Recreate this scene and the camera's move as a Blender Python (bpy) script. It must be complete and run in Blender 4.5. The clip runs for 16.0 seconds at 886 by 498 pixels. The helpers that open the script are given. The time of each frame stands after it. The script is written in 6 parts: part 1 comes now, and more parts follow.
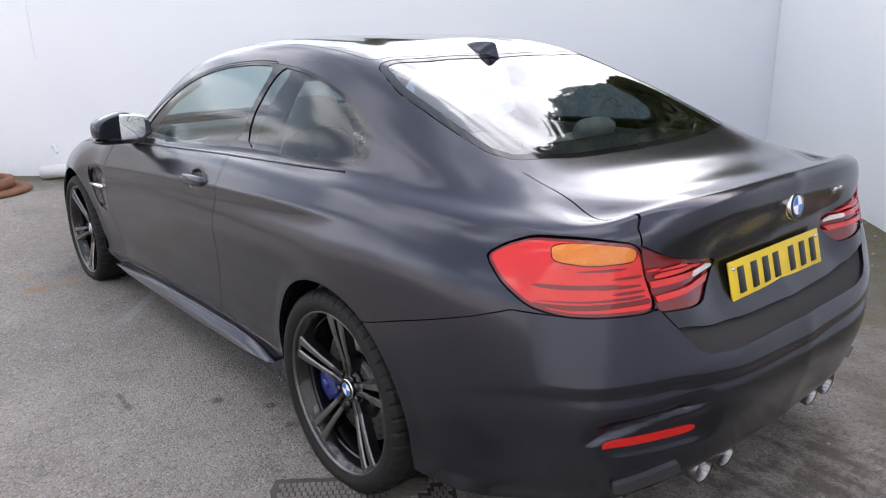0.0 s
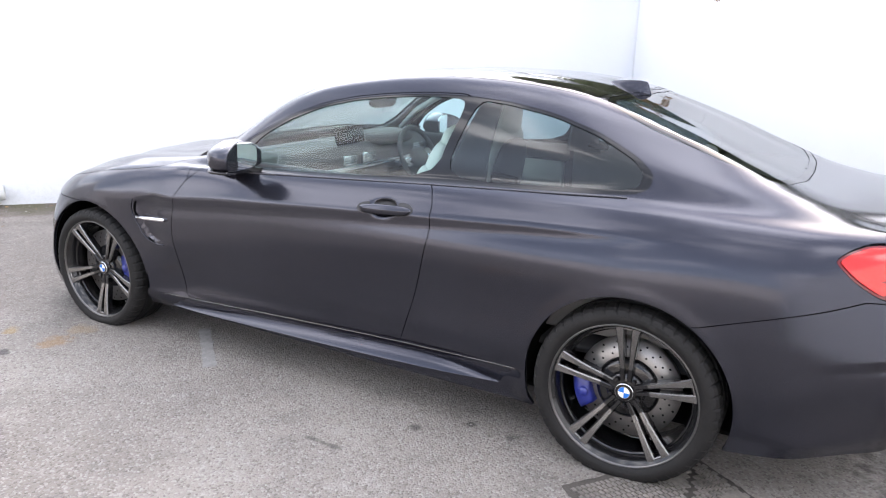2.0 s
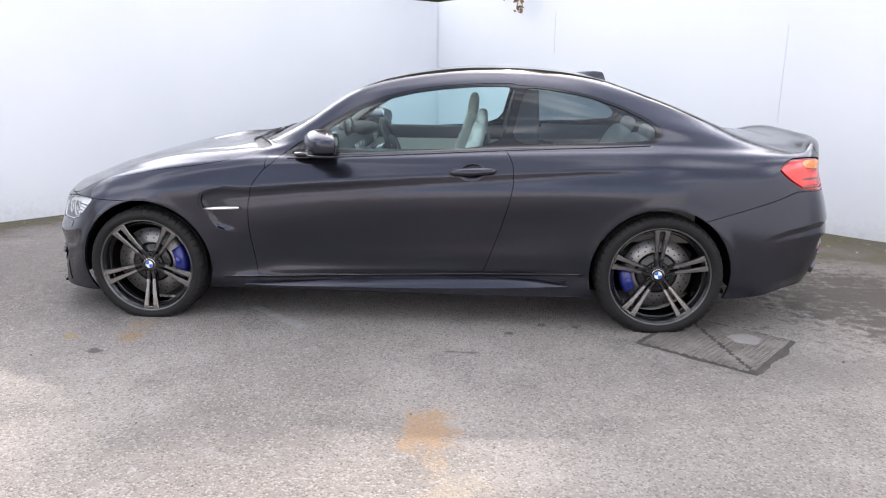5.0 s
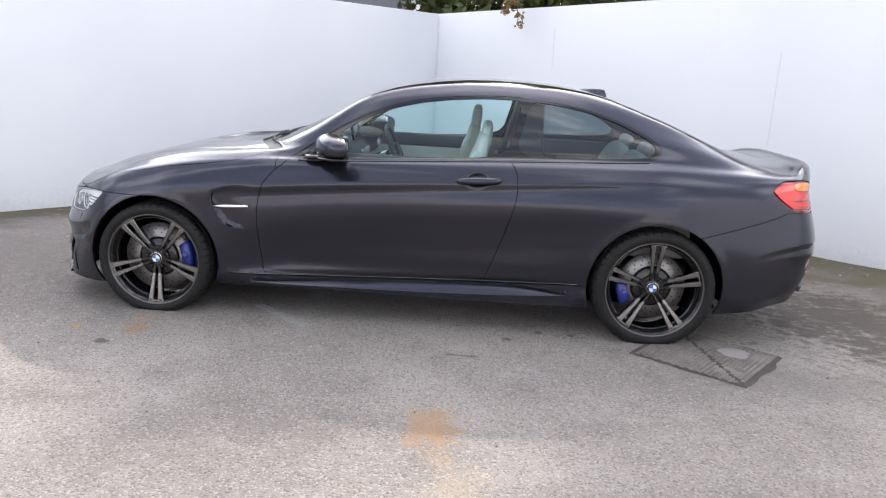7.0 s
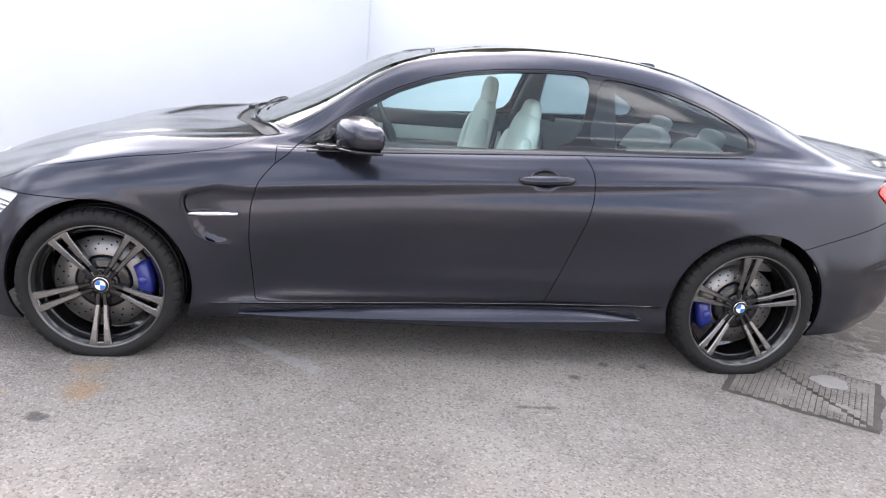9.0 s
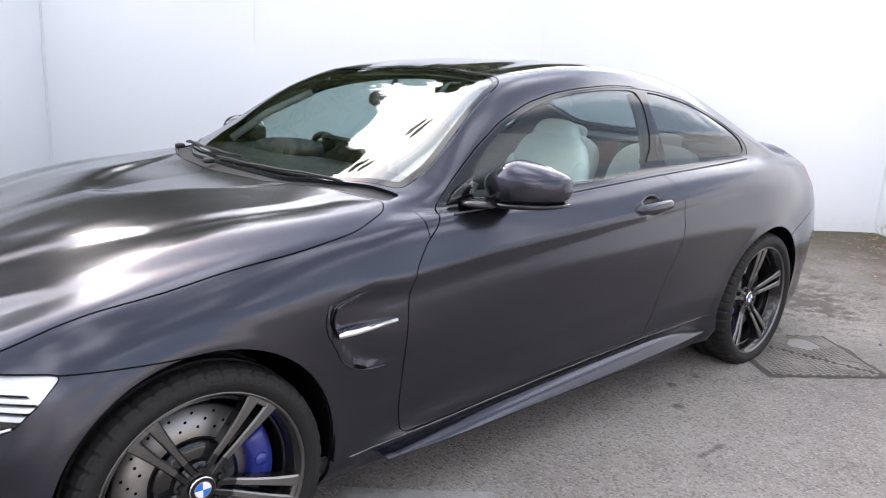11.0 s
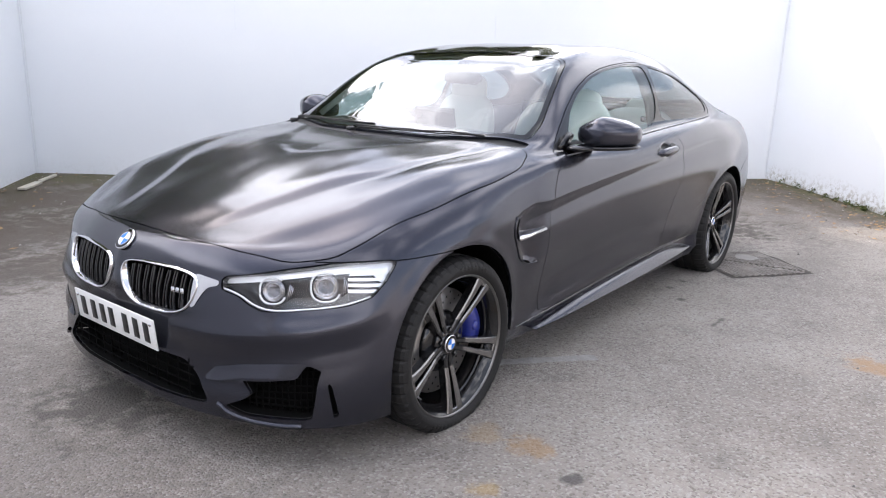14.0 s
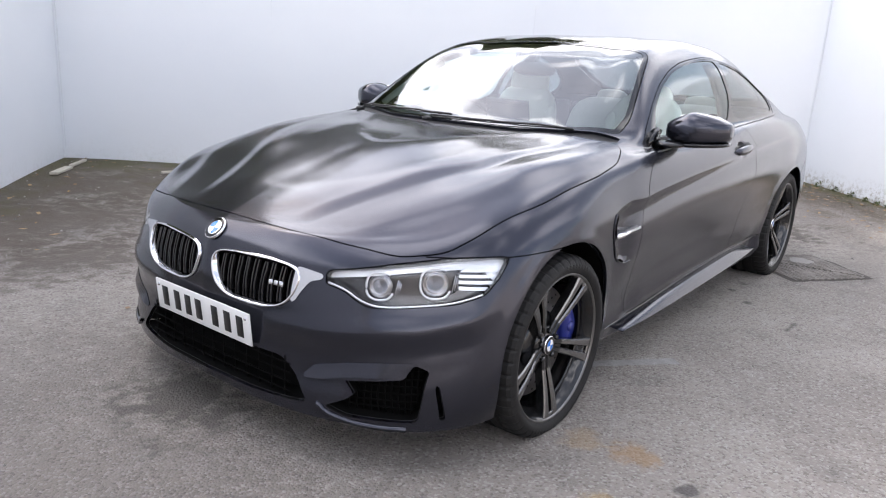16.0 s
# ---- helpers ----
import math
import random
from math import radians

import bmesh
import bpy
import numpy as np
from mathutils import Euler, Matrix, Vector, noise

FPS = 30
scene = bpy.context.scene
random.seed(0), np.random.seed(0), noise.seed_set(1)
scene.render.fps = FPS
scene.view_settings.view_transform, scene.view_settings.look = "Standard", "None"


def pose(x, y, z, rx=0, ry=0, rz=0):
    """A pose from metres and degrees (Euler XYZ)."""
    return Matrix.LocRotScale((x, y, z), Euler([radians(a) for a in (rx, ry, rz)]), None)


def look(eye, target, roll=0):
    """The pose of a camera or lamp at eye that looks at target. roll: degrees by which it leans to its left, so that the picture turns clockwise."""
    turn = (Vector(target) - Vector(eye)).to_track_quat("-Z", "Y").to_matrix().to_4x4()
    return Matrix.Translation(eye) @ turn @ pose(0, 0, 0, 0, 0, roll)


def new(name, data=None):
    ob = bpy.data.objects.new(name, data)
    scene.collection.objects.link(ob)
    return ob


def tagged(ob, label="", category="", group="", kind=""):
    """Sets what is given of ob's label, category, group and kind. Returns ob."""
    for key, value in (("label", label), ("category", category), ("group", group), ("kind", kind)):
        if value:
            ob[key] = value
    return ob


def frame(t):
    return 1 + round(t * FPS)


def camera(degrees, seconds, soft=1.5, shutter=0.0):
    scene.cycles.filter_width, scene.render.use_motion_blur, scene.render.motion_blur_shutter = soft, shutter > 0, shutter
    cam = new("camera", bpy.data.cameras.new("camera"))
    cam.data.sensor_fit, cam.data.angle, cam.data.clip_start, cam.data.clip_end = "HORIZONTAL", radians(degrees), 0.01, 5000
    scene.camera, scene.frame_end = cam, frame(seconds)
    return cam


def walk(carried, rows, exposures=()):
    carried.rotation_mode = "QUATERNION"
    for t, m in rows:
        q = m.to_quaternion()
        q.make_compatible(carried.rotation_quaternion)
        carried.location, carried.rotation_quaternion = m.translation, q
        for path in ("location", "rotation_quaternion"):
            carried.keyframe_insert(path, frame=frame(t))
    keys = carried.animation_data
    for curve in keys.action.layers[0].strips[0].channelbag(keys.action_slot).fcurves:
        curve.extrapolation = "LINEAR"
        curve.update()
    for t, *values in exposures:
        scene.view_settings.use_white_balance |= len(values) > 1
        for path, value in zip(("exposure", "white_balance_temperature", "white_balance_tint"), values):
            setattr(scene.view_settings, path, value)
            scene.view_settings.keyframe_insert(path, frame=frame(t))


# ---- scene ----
cam = camera(62.4, 16.0, soft=1.1)
PATH = [
    (0, (3.232, -1.998, 1.408), (1.762, -0.769, 0.835), -1.0),
    (0.5, (3.004, -2.301, 1.437), (1.655, -0.936, 0.875), -0.5),
    (1, (2.651, -2.582, 1.451), (1.368, -1.16, 0.875), -1.2),
    (1.5, (2.324, -2.98, 1.447), (1.209, -1.401, 0.931), 0.2),
    (2, (1.97, -3.292, 1.49), (1.047, -1.6, 0.954), 1.5),
    (2.5, (1.603, -3.602, 1.513), (0.86, -1.826, 0.971), 1.6),
    (3, (1.276, -3.913, 1.624), (0.749, -2.093, 0.981), 0.8),
    (3.2, (1.162, -3.983, 1.586), (0.702, -2.143, 0.953), 0.2),
    (5.3, (0.469, -4.801, 1.43), (0.355, -2.867, 0.933), 0.8),
    (5.5, (0.452, -4.826, 1.435), (0.347, -2.891, 0.938), 1.0),
    (6, (0.43, -4.852, 1.434), (0.328, -2.916, 0.945), 2.5),
    (6.5, (0.417, -4.854, 1.432), (0.322, -2.915, 0.952), 3.3),
    (7, (0.402, -4.85, 1.432), (0.317, -2.909, 0.957), 3.1),
    (7.5, (0.351, -4.808, 1.426), (0.295, -2.866, 0.949), 3.1),
    (8, (0.219, -4.557, 1.398), (0.217, -2.621, 0.897), 4.2),
    (8.5, (-0.076, -4.202, 1.395), (-0.014, -2.283, 0.834), 4.7),
    (9, (-0.441, -3.875, 1.385), (-0.165, -1.971, 0.839), 5.2),
    (9.5, (-0.809, -3.48, 1.375), (-0.331, -1.623, 0.808), 5.0),
    (9.7, (-0.985, -3.318, 1.373), (-0.439, -1.48, 0.804), 5.1),
    (11.8, (-2.706, -2.211, 1.291), (-1.164, -1.031, 0.816), 1.0),
    (12, (-2.865, -2.205, 1.302), (-1.319, -1.039, 0.804), 0.9),
    (12.5, (-3.196, -2.228, 1.309), (-1.657, -1.077, 0.756), -0.3),
    (13, (-3.359, -2.347, 1.303), (-1.841, -1.168, 0.75), 0.2),
    (13.5, (-3.391, -2.37, 1.296), (-1.87, -1.188, 0.758), 1.0),
    (14, (-3.385, -2.367, 1.291), (-1.855, -1.181, 0.789), 1.8),
    (14.5, (-3.39, -2.362, 1.29), (-1.858, -1.178, 0.79), 2.4),
    (15, (-3.389, -2.367, 1.29), (-1.861, -1.176, 0.792), 2.6),
    (15.5, (-3.409, -2.308, 1.281), (-1.889, -1.107, 0.786), 2.7),
    (16, (-3.518, -2.018, 1.25), (-1.985, -0.841, 0.735), 3.2),
]
EXPOSURE = [(0, 0.82), (0.5, 0.86), (1, 1.15), (1.5, 1.36), (2, 1.53), (2.5, 1.53), (3, 1.53), (5.3, 1.0), (5.5, 0.95), (6, 0.95), (7, 0.98), (8, 0.95), (8.5, 1.2), (9, 1.46), (9.7, 1.56), (11.8, 0.97), (12.5, 1.05), (13.5, 1.1), (14.5, 1.05), (16, 0.97)]
walk(cam, [(t, look(eye, target, roll)) for t, eye, target, roll in PATH], [(t, stops, 6720, 13) for t, stops in EXPOSURE])

# ---- world, sun, exposure ----
SUN_AZ, SUN_EL = radians(3), radians(40)  # from +y, turned towards +x
world = bpy.data.worlds.new("sky")
scene.world = world
world.use_nodes = True
wn, wl = world.node_tree.nodes, world.node_tree.links
sky = wn.new("ShaderNodeTexSky")
sky.sky_type, sky.sun_disc = "NISHITA", False
sky.sun_elevation, sky.sun_rotation = SUN_EL, SUN_AZ
sky.air_density, sky.dust_density, sky.ozone_density = 1.0, 2.0, 1.0
# broken white cloud over the whole sky
wc, cl, ramp, mixer = (wn.new("ShaderNodeTexCoord"), wn.new("ShaderNodeTexNoise"), wn.new("ShaderNodeMapRange"), wn.new("ShaderNodeMix"))
stretch = wn.new("ShaderNodeMapping")
stretch.inputs["Scale"].default_value = (1.0, 1.0, 1.8)
stretch.inputs["Location"].default_value = (7.81, 5.69, 7.29)
cl.inputs["Scale"].default_value, cl.inputs["Detail"].default_value, cl.inputs["Roughness"].default_value = 2.7, 8, 0.56
ramp.inputs["From Min"].default_value, ramp.inputs["From Max"].default_value = 0.47, 0.585
ramp.inputs["To Min"].default_value, ramp.inputs["To Max"].default_value = 0.17, 1.0
mixer.data_type = "RGBA"
mixer.inputs["B"].default_value = (14.0, 14.4, 15.4, 1)
wl.new(wc.outputs["Generated"], stretch.inputs["Vector"])
wl.new(stretch.outputs["Vector"], cl.inputs["Vector"])
wl.new(ramp.outputs["Result"], mixer.inputs["Factor"])
wl.new(sky.outputs["Color"], mixer.inputs["A"])
# brighter cloud round the sun
glow, sep, powr, gain, lit = (wn.new("ShaderNodeVectorMath"), wn.new("ShaderNodeMapRange"), wn.new("ShaderNodeMath"), wn.new("ShaderNodeMath"), wn.new("ShaderNodeVectorMath"))
glow.operation, lit.operation, powr.operation, gain.operation = "DOT_PRODUCT", "SCALE", "POWER", "MULTIPLY_ADD"
glow.inputs[1].default_value = (math.sin(SUN_AZ) * math.cos(SUN_EL), math.cos(SUN_AZ) * math.cos(SUN_EL), math.sin(SUN_EL))
wl.new(wc.outputs["Generated"], glow.inputs[0])
sep.inputs["From Min"].default_value, sep.inputs["From Max"].default_value = -1, 1
wl.new(glow.outputs["Value"], sep.inputs["Value"])
wl.new(sep.outputs["Result"], powr.inputs[0])
powr.inputs[1].default_value = 6
wl.new(powr.outputs[0], gain.inputs[0])
# the cloud thickens towards the sun and the horizon and opens to blue sky away from them
cover = wn.new("ShaderNodeMath")
cover.operation = "MULTIPLY_ADD"
cover.inputs[1].default_value = 0.11
wl.new(sep.outputs["Result"], cover.inputs[0])
height, lower = wn.new("ShaderNodeSeparateXYZ"), wn.new("ShaderNodeMath")
lower.operation = "MULTIPLY_ADD"
lower.inputs[1].default_value = -0.14
wl.new(wc.outputs["Generated"], height.inputs["Vector"])
wl.new(height.outputs["Z"], lower.inputs[0])
wl.new(cl.outputs["Fac"], lower.inputs[2])
wl.new(lower.outputs[0], cover.inputs[2])
wl.new(cover.outputs[0], ramp.inputs["Value"])
gain.inputs[1].default_value, gain.inputs[2].default_value = 0.8, 0.92
wl.new(mixer.outputs["Result"], lit.inputs[0])
wl.new(gain.outputs[0], lit.inputs["Scale"])
wl.new(lit.outputs["Vector"], wn["Background"].inputs["Color"])
wn["Background"].inputs["Strength"].default_value = 0.14
sun = new("sun", bpy.data.lights.new("sun", "SUN"))
sun.data.energy, sun.data.angle, sun.data.color = 2.6, radians(1.2), (1.0, 0.95, 0.88)
sun.matrix_world = look((10 * math.sin(SUN_AZ) * math.cos(SUN_EL), 10 * math.cos(SUN_AZ) * math.cos(SUN_EL), 10 * math.sin(SUN_EL)), (0, 0, 0))
scene.view_settings.exposure = 0.6

# ---- materials ----


def material(name, color, rough=0.5, metal=0.0, spread=0.0, scale=8.0, bump=0.0, bump_scale=60.0, coat=0.0, spec=0.5):
    """A principled material; spread varies the colour with noise at two scales, bump adds fine relief."""
    m = bpy.data.materials.new(name)
    m.use_nodes = True
    n, l = m.node_tree.nodes, m.node_tree.links
    p = n["Principled BSDF"]
    p.inputs["Base Color"].default_value = (*color, 1)
    p.inputs["Roughness"].default_value = rough
    p.inputs["Metallic"].default_value = metal
    p.inputs["Coat Weight"].default_value = coat
    p.inputs["Specular IOR Level"].default_value = spec
    co = n.new("ShaderNodeTexCoord")
    if spread > 0:
        a, b = n.new("ShaderNodeTexNoise"), n.new("ShaderNodeTexNoise")
        a.inputs["Scale"].default_value, b.inputs["Scale"].default_value = scale, scale * 9
        a.inputs["Detail"].default_value = b.inputs["Detail"].default_value = 6
        for t in (a, b):
            l.new(co.outputs["Object"], t.inputs["Vector"])
        add = n.new("ShaderNodeMath")
        add.operation = "ADD"
        l.new(a.outputs["Fac"], add.inputs[0])
        l.new(b.outputs["Fac"], add.inputs[1])
        r = n.new("ShaderNodeMapRange")
        r.inputs["From Min"].default_value, r.inputs["From Max"].default_value = 0.6, 1.4
        r.inputs["To Min"].default_value, r.inputs["To Max"].default_value = 1 - spread, 1 + spread
        l.new(add.outputs[0], r.inputs["Value"])
        mul = n.new("ShaderNodeVectorMath")
        mul.operation = "SCALE"
        mul.inputs[0].default_value = color
        l.new(r.outputs["Result"], mul.inputs["Scale"])
        l.new(mul.outputs["Vector"], p.inputs["Base Color"])
    if bump > 0:
        t, bp = n.new("ShaderNodeTexNoise"), n.new("ShaderNodeBump")
        t.inputs["Scale"].default_value, t.inputs["Detail"].default_value = bump_scale, 5
        l.new(co.outputs["Object"], t.inputs["Vector"])
        bp.inputs["Strength"].default_value, bp.inputs["Distance"].default_value = bump, 0.01
        l.new(t.outputs["Fac"], bp.inputs["Height"])
        l.new(bp.outputs["Normal"], p.inputs["Normal"])
    return m


def glass(name, tint, gloss=0.03, base=0.04, edge=1.0):
    """A thin tinted pane: see-through, with a mirror gloss that grows towards grazing."""
    m = bpy.data.materials.new(name)
    m.use_nodes = True
    n, l = m.node_tree.nodes, m.node_tree.links
    n.remove(n["Principled BSDF"])
    tr, gl, mx, fr = (n.new("ShaderNodeBsdfTransparent"), n.new("ShaderNodeBsdfGlossy"), n.new("ShaderNodeMixShader"), n.new("ShaderNodeLayerWeight"))
    rise, lift = n.new("ShaderNodeMath"), n.new("ShaderNodeMath")
    rise.operation, lift.operation = "POWER", "MULTIPLY_ADD"
    rise.inputs[1].default_value = 4.5
    lift.inputs[1].default_value, lift.inputs[2].default_value = edge - base, base
    l.new(fr.outputs["Facing"], rise.inputs[0])
    l.new(rise.outputs[0], lift.inputs[0])
    tr.inputs["Color"].default_value = (*tint, 1)
    gl.inputs["Roughness"].default_value = gloss
    l.new(lift.outputs[0], mx.inputs["Fac"])
    l.new(tr.outputs[0], mx.inputs[1])
    l.new(gl.outputs[0], mx.inputs[2])
    l.new(mx.outputs[0], n["Material Output"].inputs["Surface"])
    return m


PAINT = material("satin_grey_paint", (0.0335, 0.0352, 0.0485), 0.22, 0.80, 0.08, 3.0, coat=0.45)
PAINT.node_tree.nodes["Principled BSDF"].inputs["Coat Roughness"].default_value = 0.13
BLACK = material("gloss_black", (0.006, 0.006, 0.007), 0.06)
TRIM = material("black_plastic", (0.012, 0.012, 0.013), 0.45, spread=0.15)
# near black with hardly any gloss: the darkness inside openings is in the colour
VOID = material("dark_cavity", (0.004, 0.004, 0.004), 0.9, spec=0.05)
RUBBER = material("tyre_rubber", (0.013, 0.0125, 0.0125), 0.65, spread=0.25, scale=14, bump=0.15, bump_scale=90, spec=0.25)
ALLOY = material("gunmetal_alloy", (0.215, 0.21, 0.208), 0.27, 0.92, 0.08, 20)
LIP = material("dark_rim_edge", (0.16, 0.157, 0.155), 0.28, 0.9)
DARK_ALLOY = material("black_alloy", (0.012, 0.012, 0.013), 0.16, 0.3, coat=0.4)
STEEL = material("brake_steel", (0.31, 0.295, 0.285), 0.42, 0.85, 0.15, 30)
CHROME = material("chrome", (0.75, 0.75, 0.77), 0.08, 1.0)
BLUE = material("blue_caliper_paint", (0.016, 0.026, 0.20), 0.3, spread=0.15, scale=30, coat=0.4)
GLASS = glass("side_glass", (0.78, 0.94, 0.94), gloss=0.10, base=0.05)
TINTED = glass("tinted_quarter_glass", (0.35, 0.43, 0.455), gloss=0.08, base=0.07)
BACKLIGHT = glass("tinted_rear_glass", (0.36, 0.41, 0.43), base=0.18)
SCREEN = glass("windscreen_glass", (0.57, 0.66, 0.64), base=0.16)

# ---- building blocks ----


def part(name, bm, mat, parent=None, label="", smooth=True):
    """Links a bmesh as one mesh object, under a thing or a part if one is given."""
    me = bpy.data.meshes.new(name)
    bm.normal_update()
    bm.to_mesh(me)
    bm.free()
    me.materials.append(mat)
    me.shade_smooth() if smooth else me.shade_flat()
    ob = new(name, me)
    ob.parent = parent
    if label:
        tagged(ob, label)
    return ob


def thing(name, label, category, group="", kind="", at=(0, 0, 0)):
    ob = new(name)
    ob.empty_display_size = 0.1
    ob.location = at
    return tagged(ob, label, category, group, kind)


def box(bm, size, m=None, bevel=0.0, seg=2):
    """A bevelled box of that size, centred on the pose m."""
    b = bmesh.new()
    bmesh.ops.create_cube(b, size=1)
    bmesh.ops.scale(b, vec=size, verts=b.verts)
    if bevel > 0:
        bmesh.ops.bevel(b, geom=b.edges[:], offset=bevel, segments=seg, profile=0.5, affect="EDGES")
    join(bm, b, m)
    return bm


def join(bm, b, m=None):
    if m is not None:
        bmesh.ops.transform(b, matrix=m, verts=b.verts)
    me = bpy.data.meshes.new("tmp")
    b.to_mesh(me)
    b.free()
    bm.from_mesh(me)
    bpy.data.meshes.remove(me)


def lathe(bm, profile, steps=48, m=None, closed=False):
    """Turns (radius, depth) pairs round the y axis; the depth runs along y."""
    b = bmesh.new()
    rings = []
    for i in range(steps):
        a = 2 * math.pi * i / steps
        rings.append([b.verts.new((r * math.cos(a), d, r * math.sin(a))) for r, d in profile])
    n = len(profile)
    for i in range(steps):
        p, q = rings[i], rings[(i + 1) % steps]
        for j in range(n if closed else n - 1):
            k = (j + 1) % n
            b.faces.new((p[j], p[k], q[k], q[j]))
    bmesh.ops.recalc_face_normals(b, faces=b.faces)
    join(bm, b, m)
    return bm


def tube(bm, points, radius, sides=8, closed=False):
    """A round bar through the points."""
    pts = [Vector(p) for p in points]
    rings = []
    n = len(pts)
    up = Vector((0.13, 0.2, 0.97))
    for i, p in enumerate(pts):
        a = pts[(i - 1) % n] if closed or i else p
        c = pts[(i + 1) % n] if closed or i < n - 1 else p
        d = (c - a).normalized()
        s = d.cross(up)
        if s.length < 1e-3:
            s = d.cross(Vector((1, 0, 0)))
        s.normalize()
        u = s.cross(d)
        r = radius[i] if isinstance(radius, (list, tuple)) else radius
        rings.append([bm.verts.new(p + r * (math.cos(2 * math.pi * k / sides) * s + math.sin(2 * math.pi * k / sides) * u)) for k in range(sides)])
    for i in range(n if closed else n - 1):
        p, q = rings[i], rings[(i + 1) % n]
        for k in range(sides):
            bm.faces.new((p[k], p[(k + 1) % sides], q[(k + 1) % sides], q[k]))
    if not closed:
        bm.faces.new(rings[0][::-1])
        bm.faces.new(rings[-1])
    return bm


def prism(bm, outline, depth, m=None, bevel=0.0):
    """The flat outline (x, z), pushed along y by depth."""
    b = bmesh.new()
    f = b.faces.new([b.verts.new((x, 0, z)) for x, z in outline])
    r = bmesh.ops.extrude_face_region(b, geom=[f])
    bmesh.ops.translate(b, vec=(0, depth, 0), verts=[v for v in r["geom"] if isinstance(v, bmesh.types.BMVert)])
    bmesh.ops.recalc_face_normals(b, faces=b.faces)
    if bevel > 0:
        bmesh.ops.bevel(b, geom=b.edges[:], offset=bevel, segments=2, profile=0.5, affect="EDGES")
    join(bm, b, m)
    return bm


def spline(knots, n, closed=False):
    """n points on a smooth curve through the knots (rows of any dimension), even in knot number."""
    k = np.asarray(knots, float)
    if k.ndim == 1:
        k = k[:, None]
    m = len(k)
    if closed:
        e = np.vstack([k[-2:], k, k[:3]])
        t = np.linspace(0, m, n, endpoint=False)
        off = 2
    else:
        e = np.vstack([2 * k[0] - k[1], k, 2 * k[-1] - k[-2]])
        t = np.linspace(0, m - 1, n)
        off = 1
    i = np.minimum(np.floor(t).astype(int), m - 1 if closed else m - 2)
    f = (t - i)[:, None]
    d = np.maximum(np.linalg.norm(np.diff(e, axis=0), axis=1), 1e-5)
    p0, p1, p2, p3 = e[i + off - 1], e[i + off], e[i + off + 1], e[i + off + 2]
    h0, h1, h2 = (d[i + off - 1][:, None], d[i + off][:, None], d[i + off + 1][:, None])
    t1 = ((p1 - p0) / h0 * h1 + (p2 - p1) / h1 * h0) / (h0 + h1) * h1
    t2 = ((p2 - p1) / h1 * h2 + (p3 - p2) / h2 * h1) / (h1 + h2) * h1
    return ((2 * f**3 - 3 * f**2 + 1) * p1 + (f**3 - 2 * f**2 + f) * t1 + (-2 * f**3 + 3 * f**2) * p2 + (f**3 - f**2) * t2)


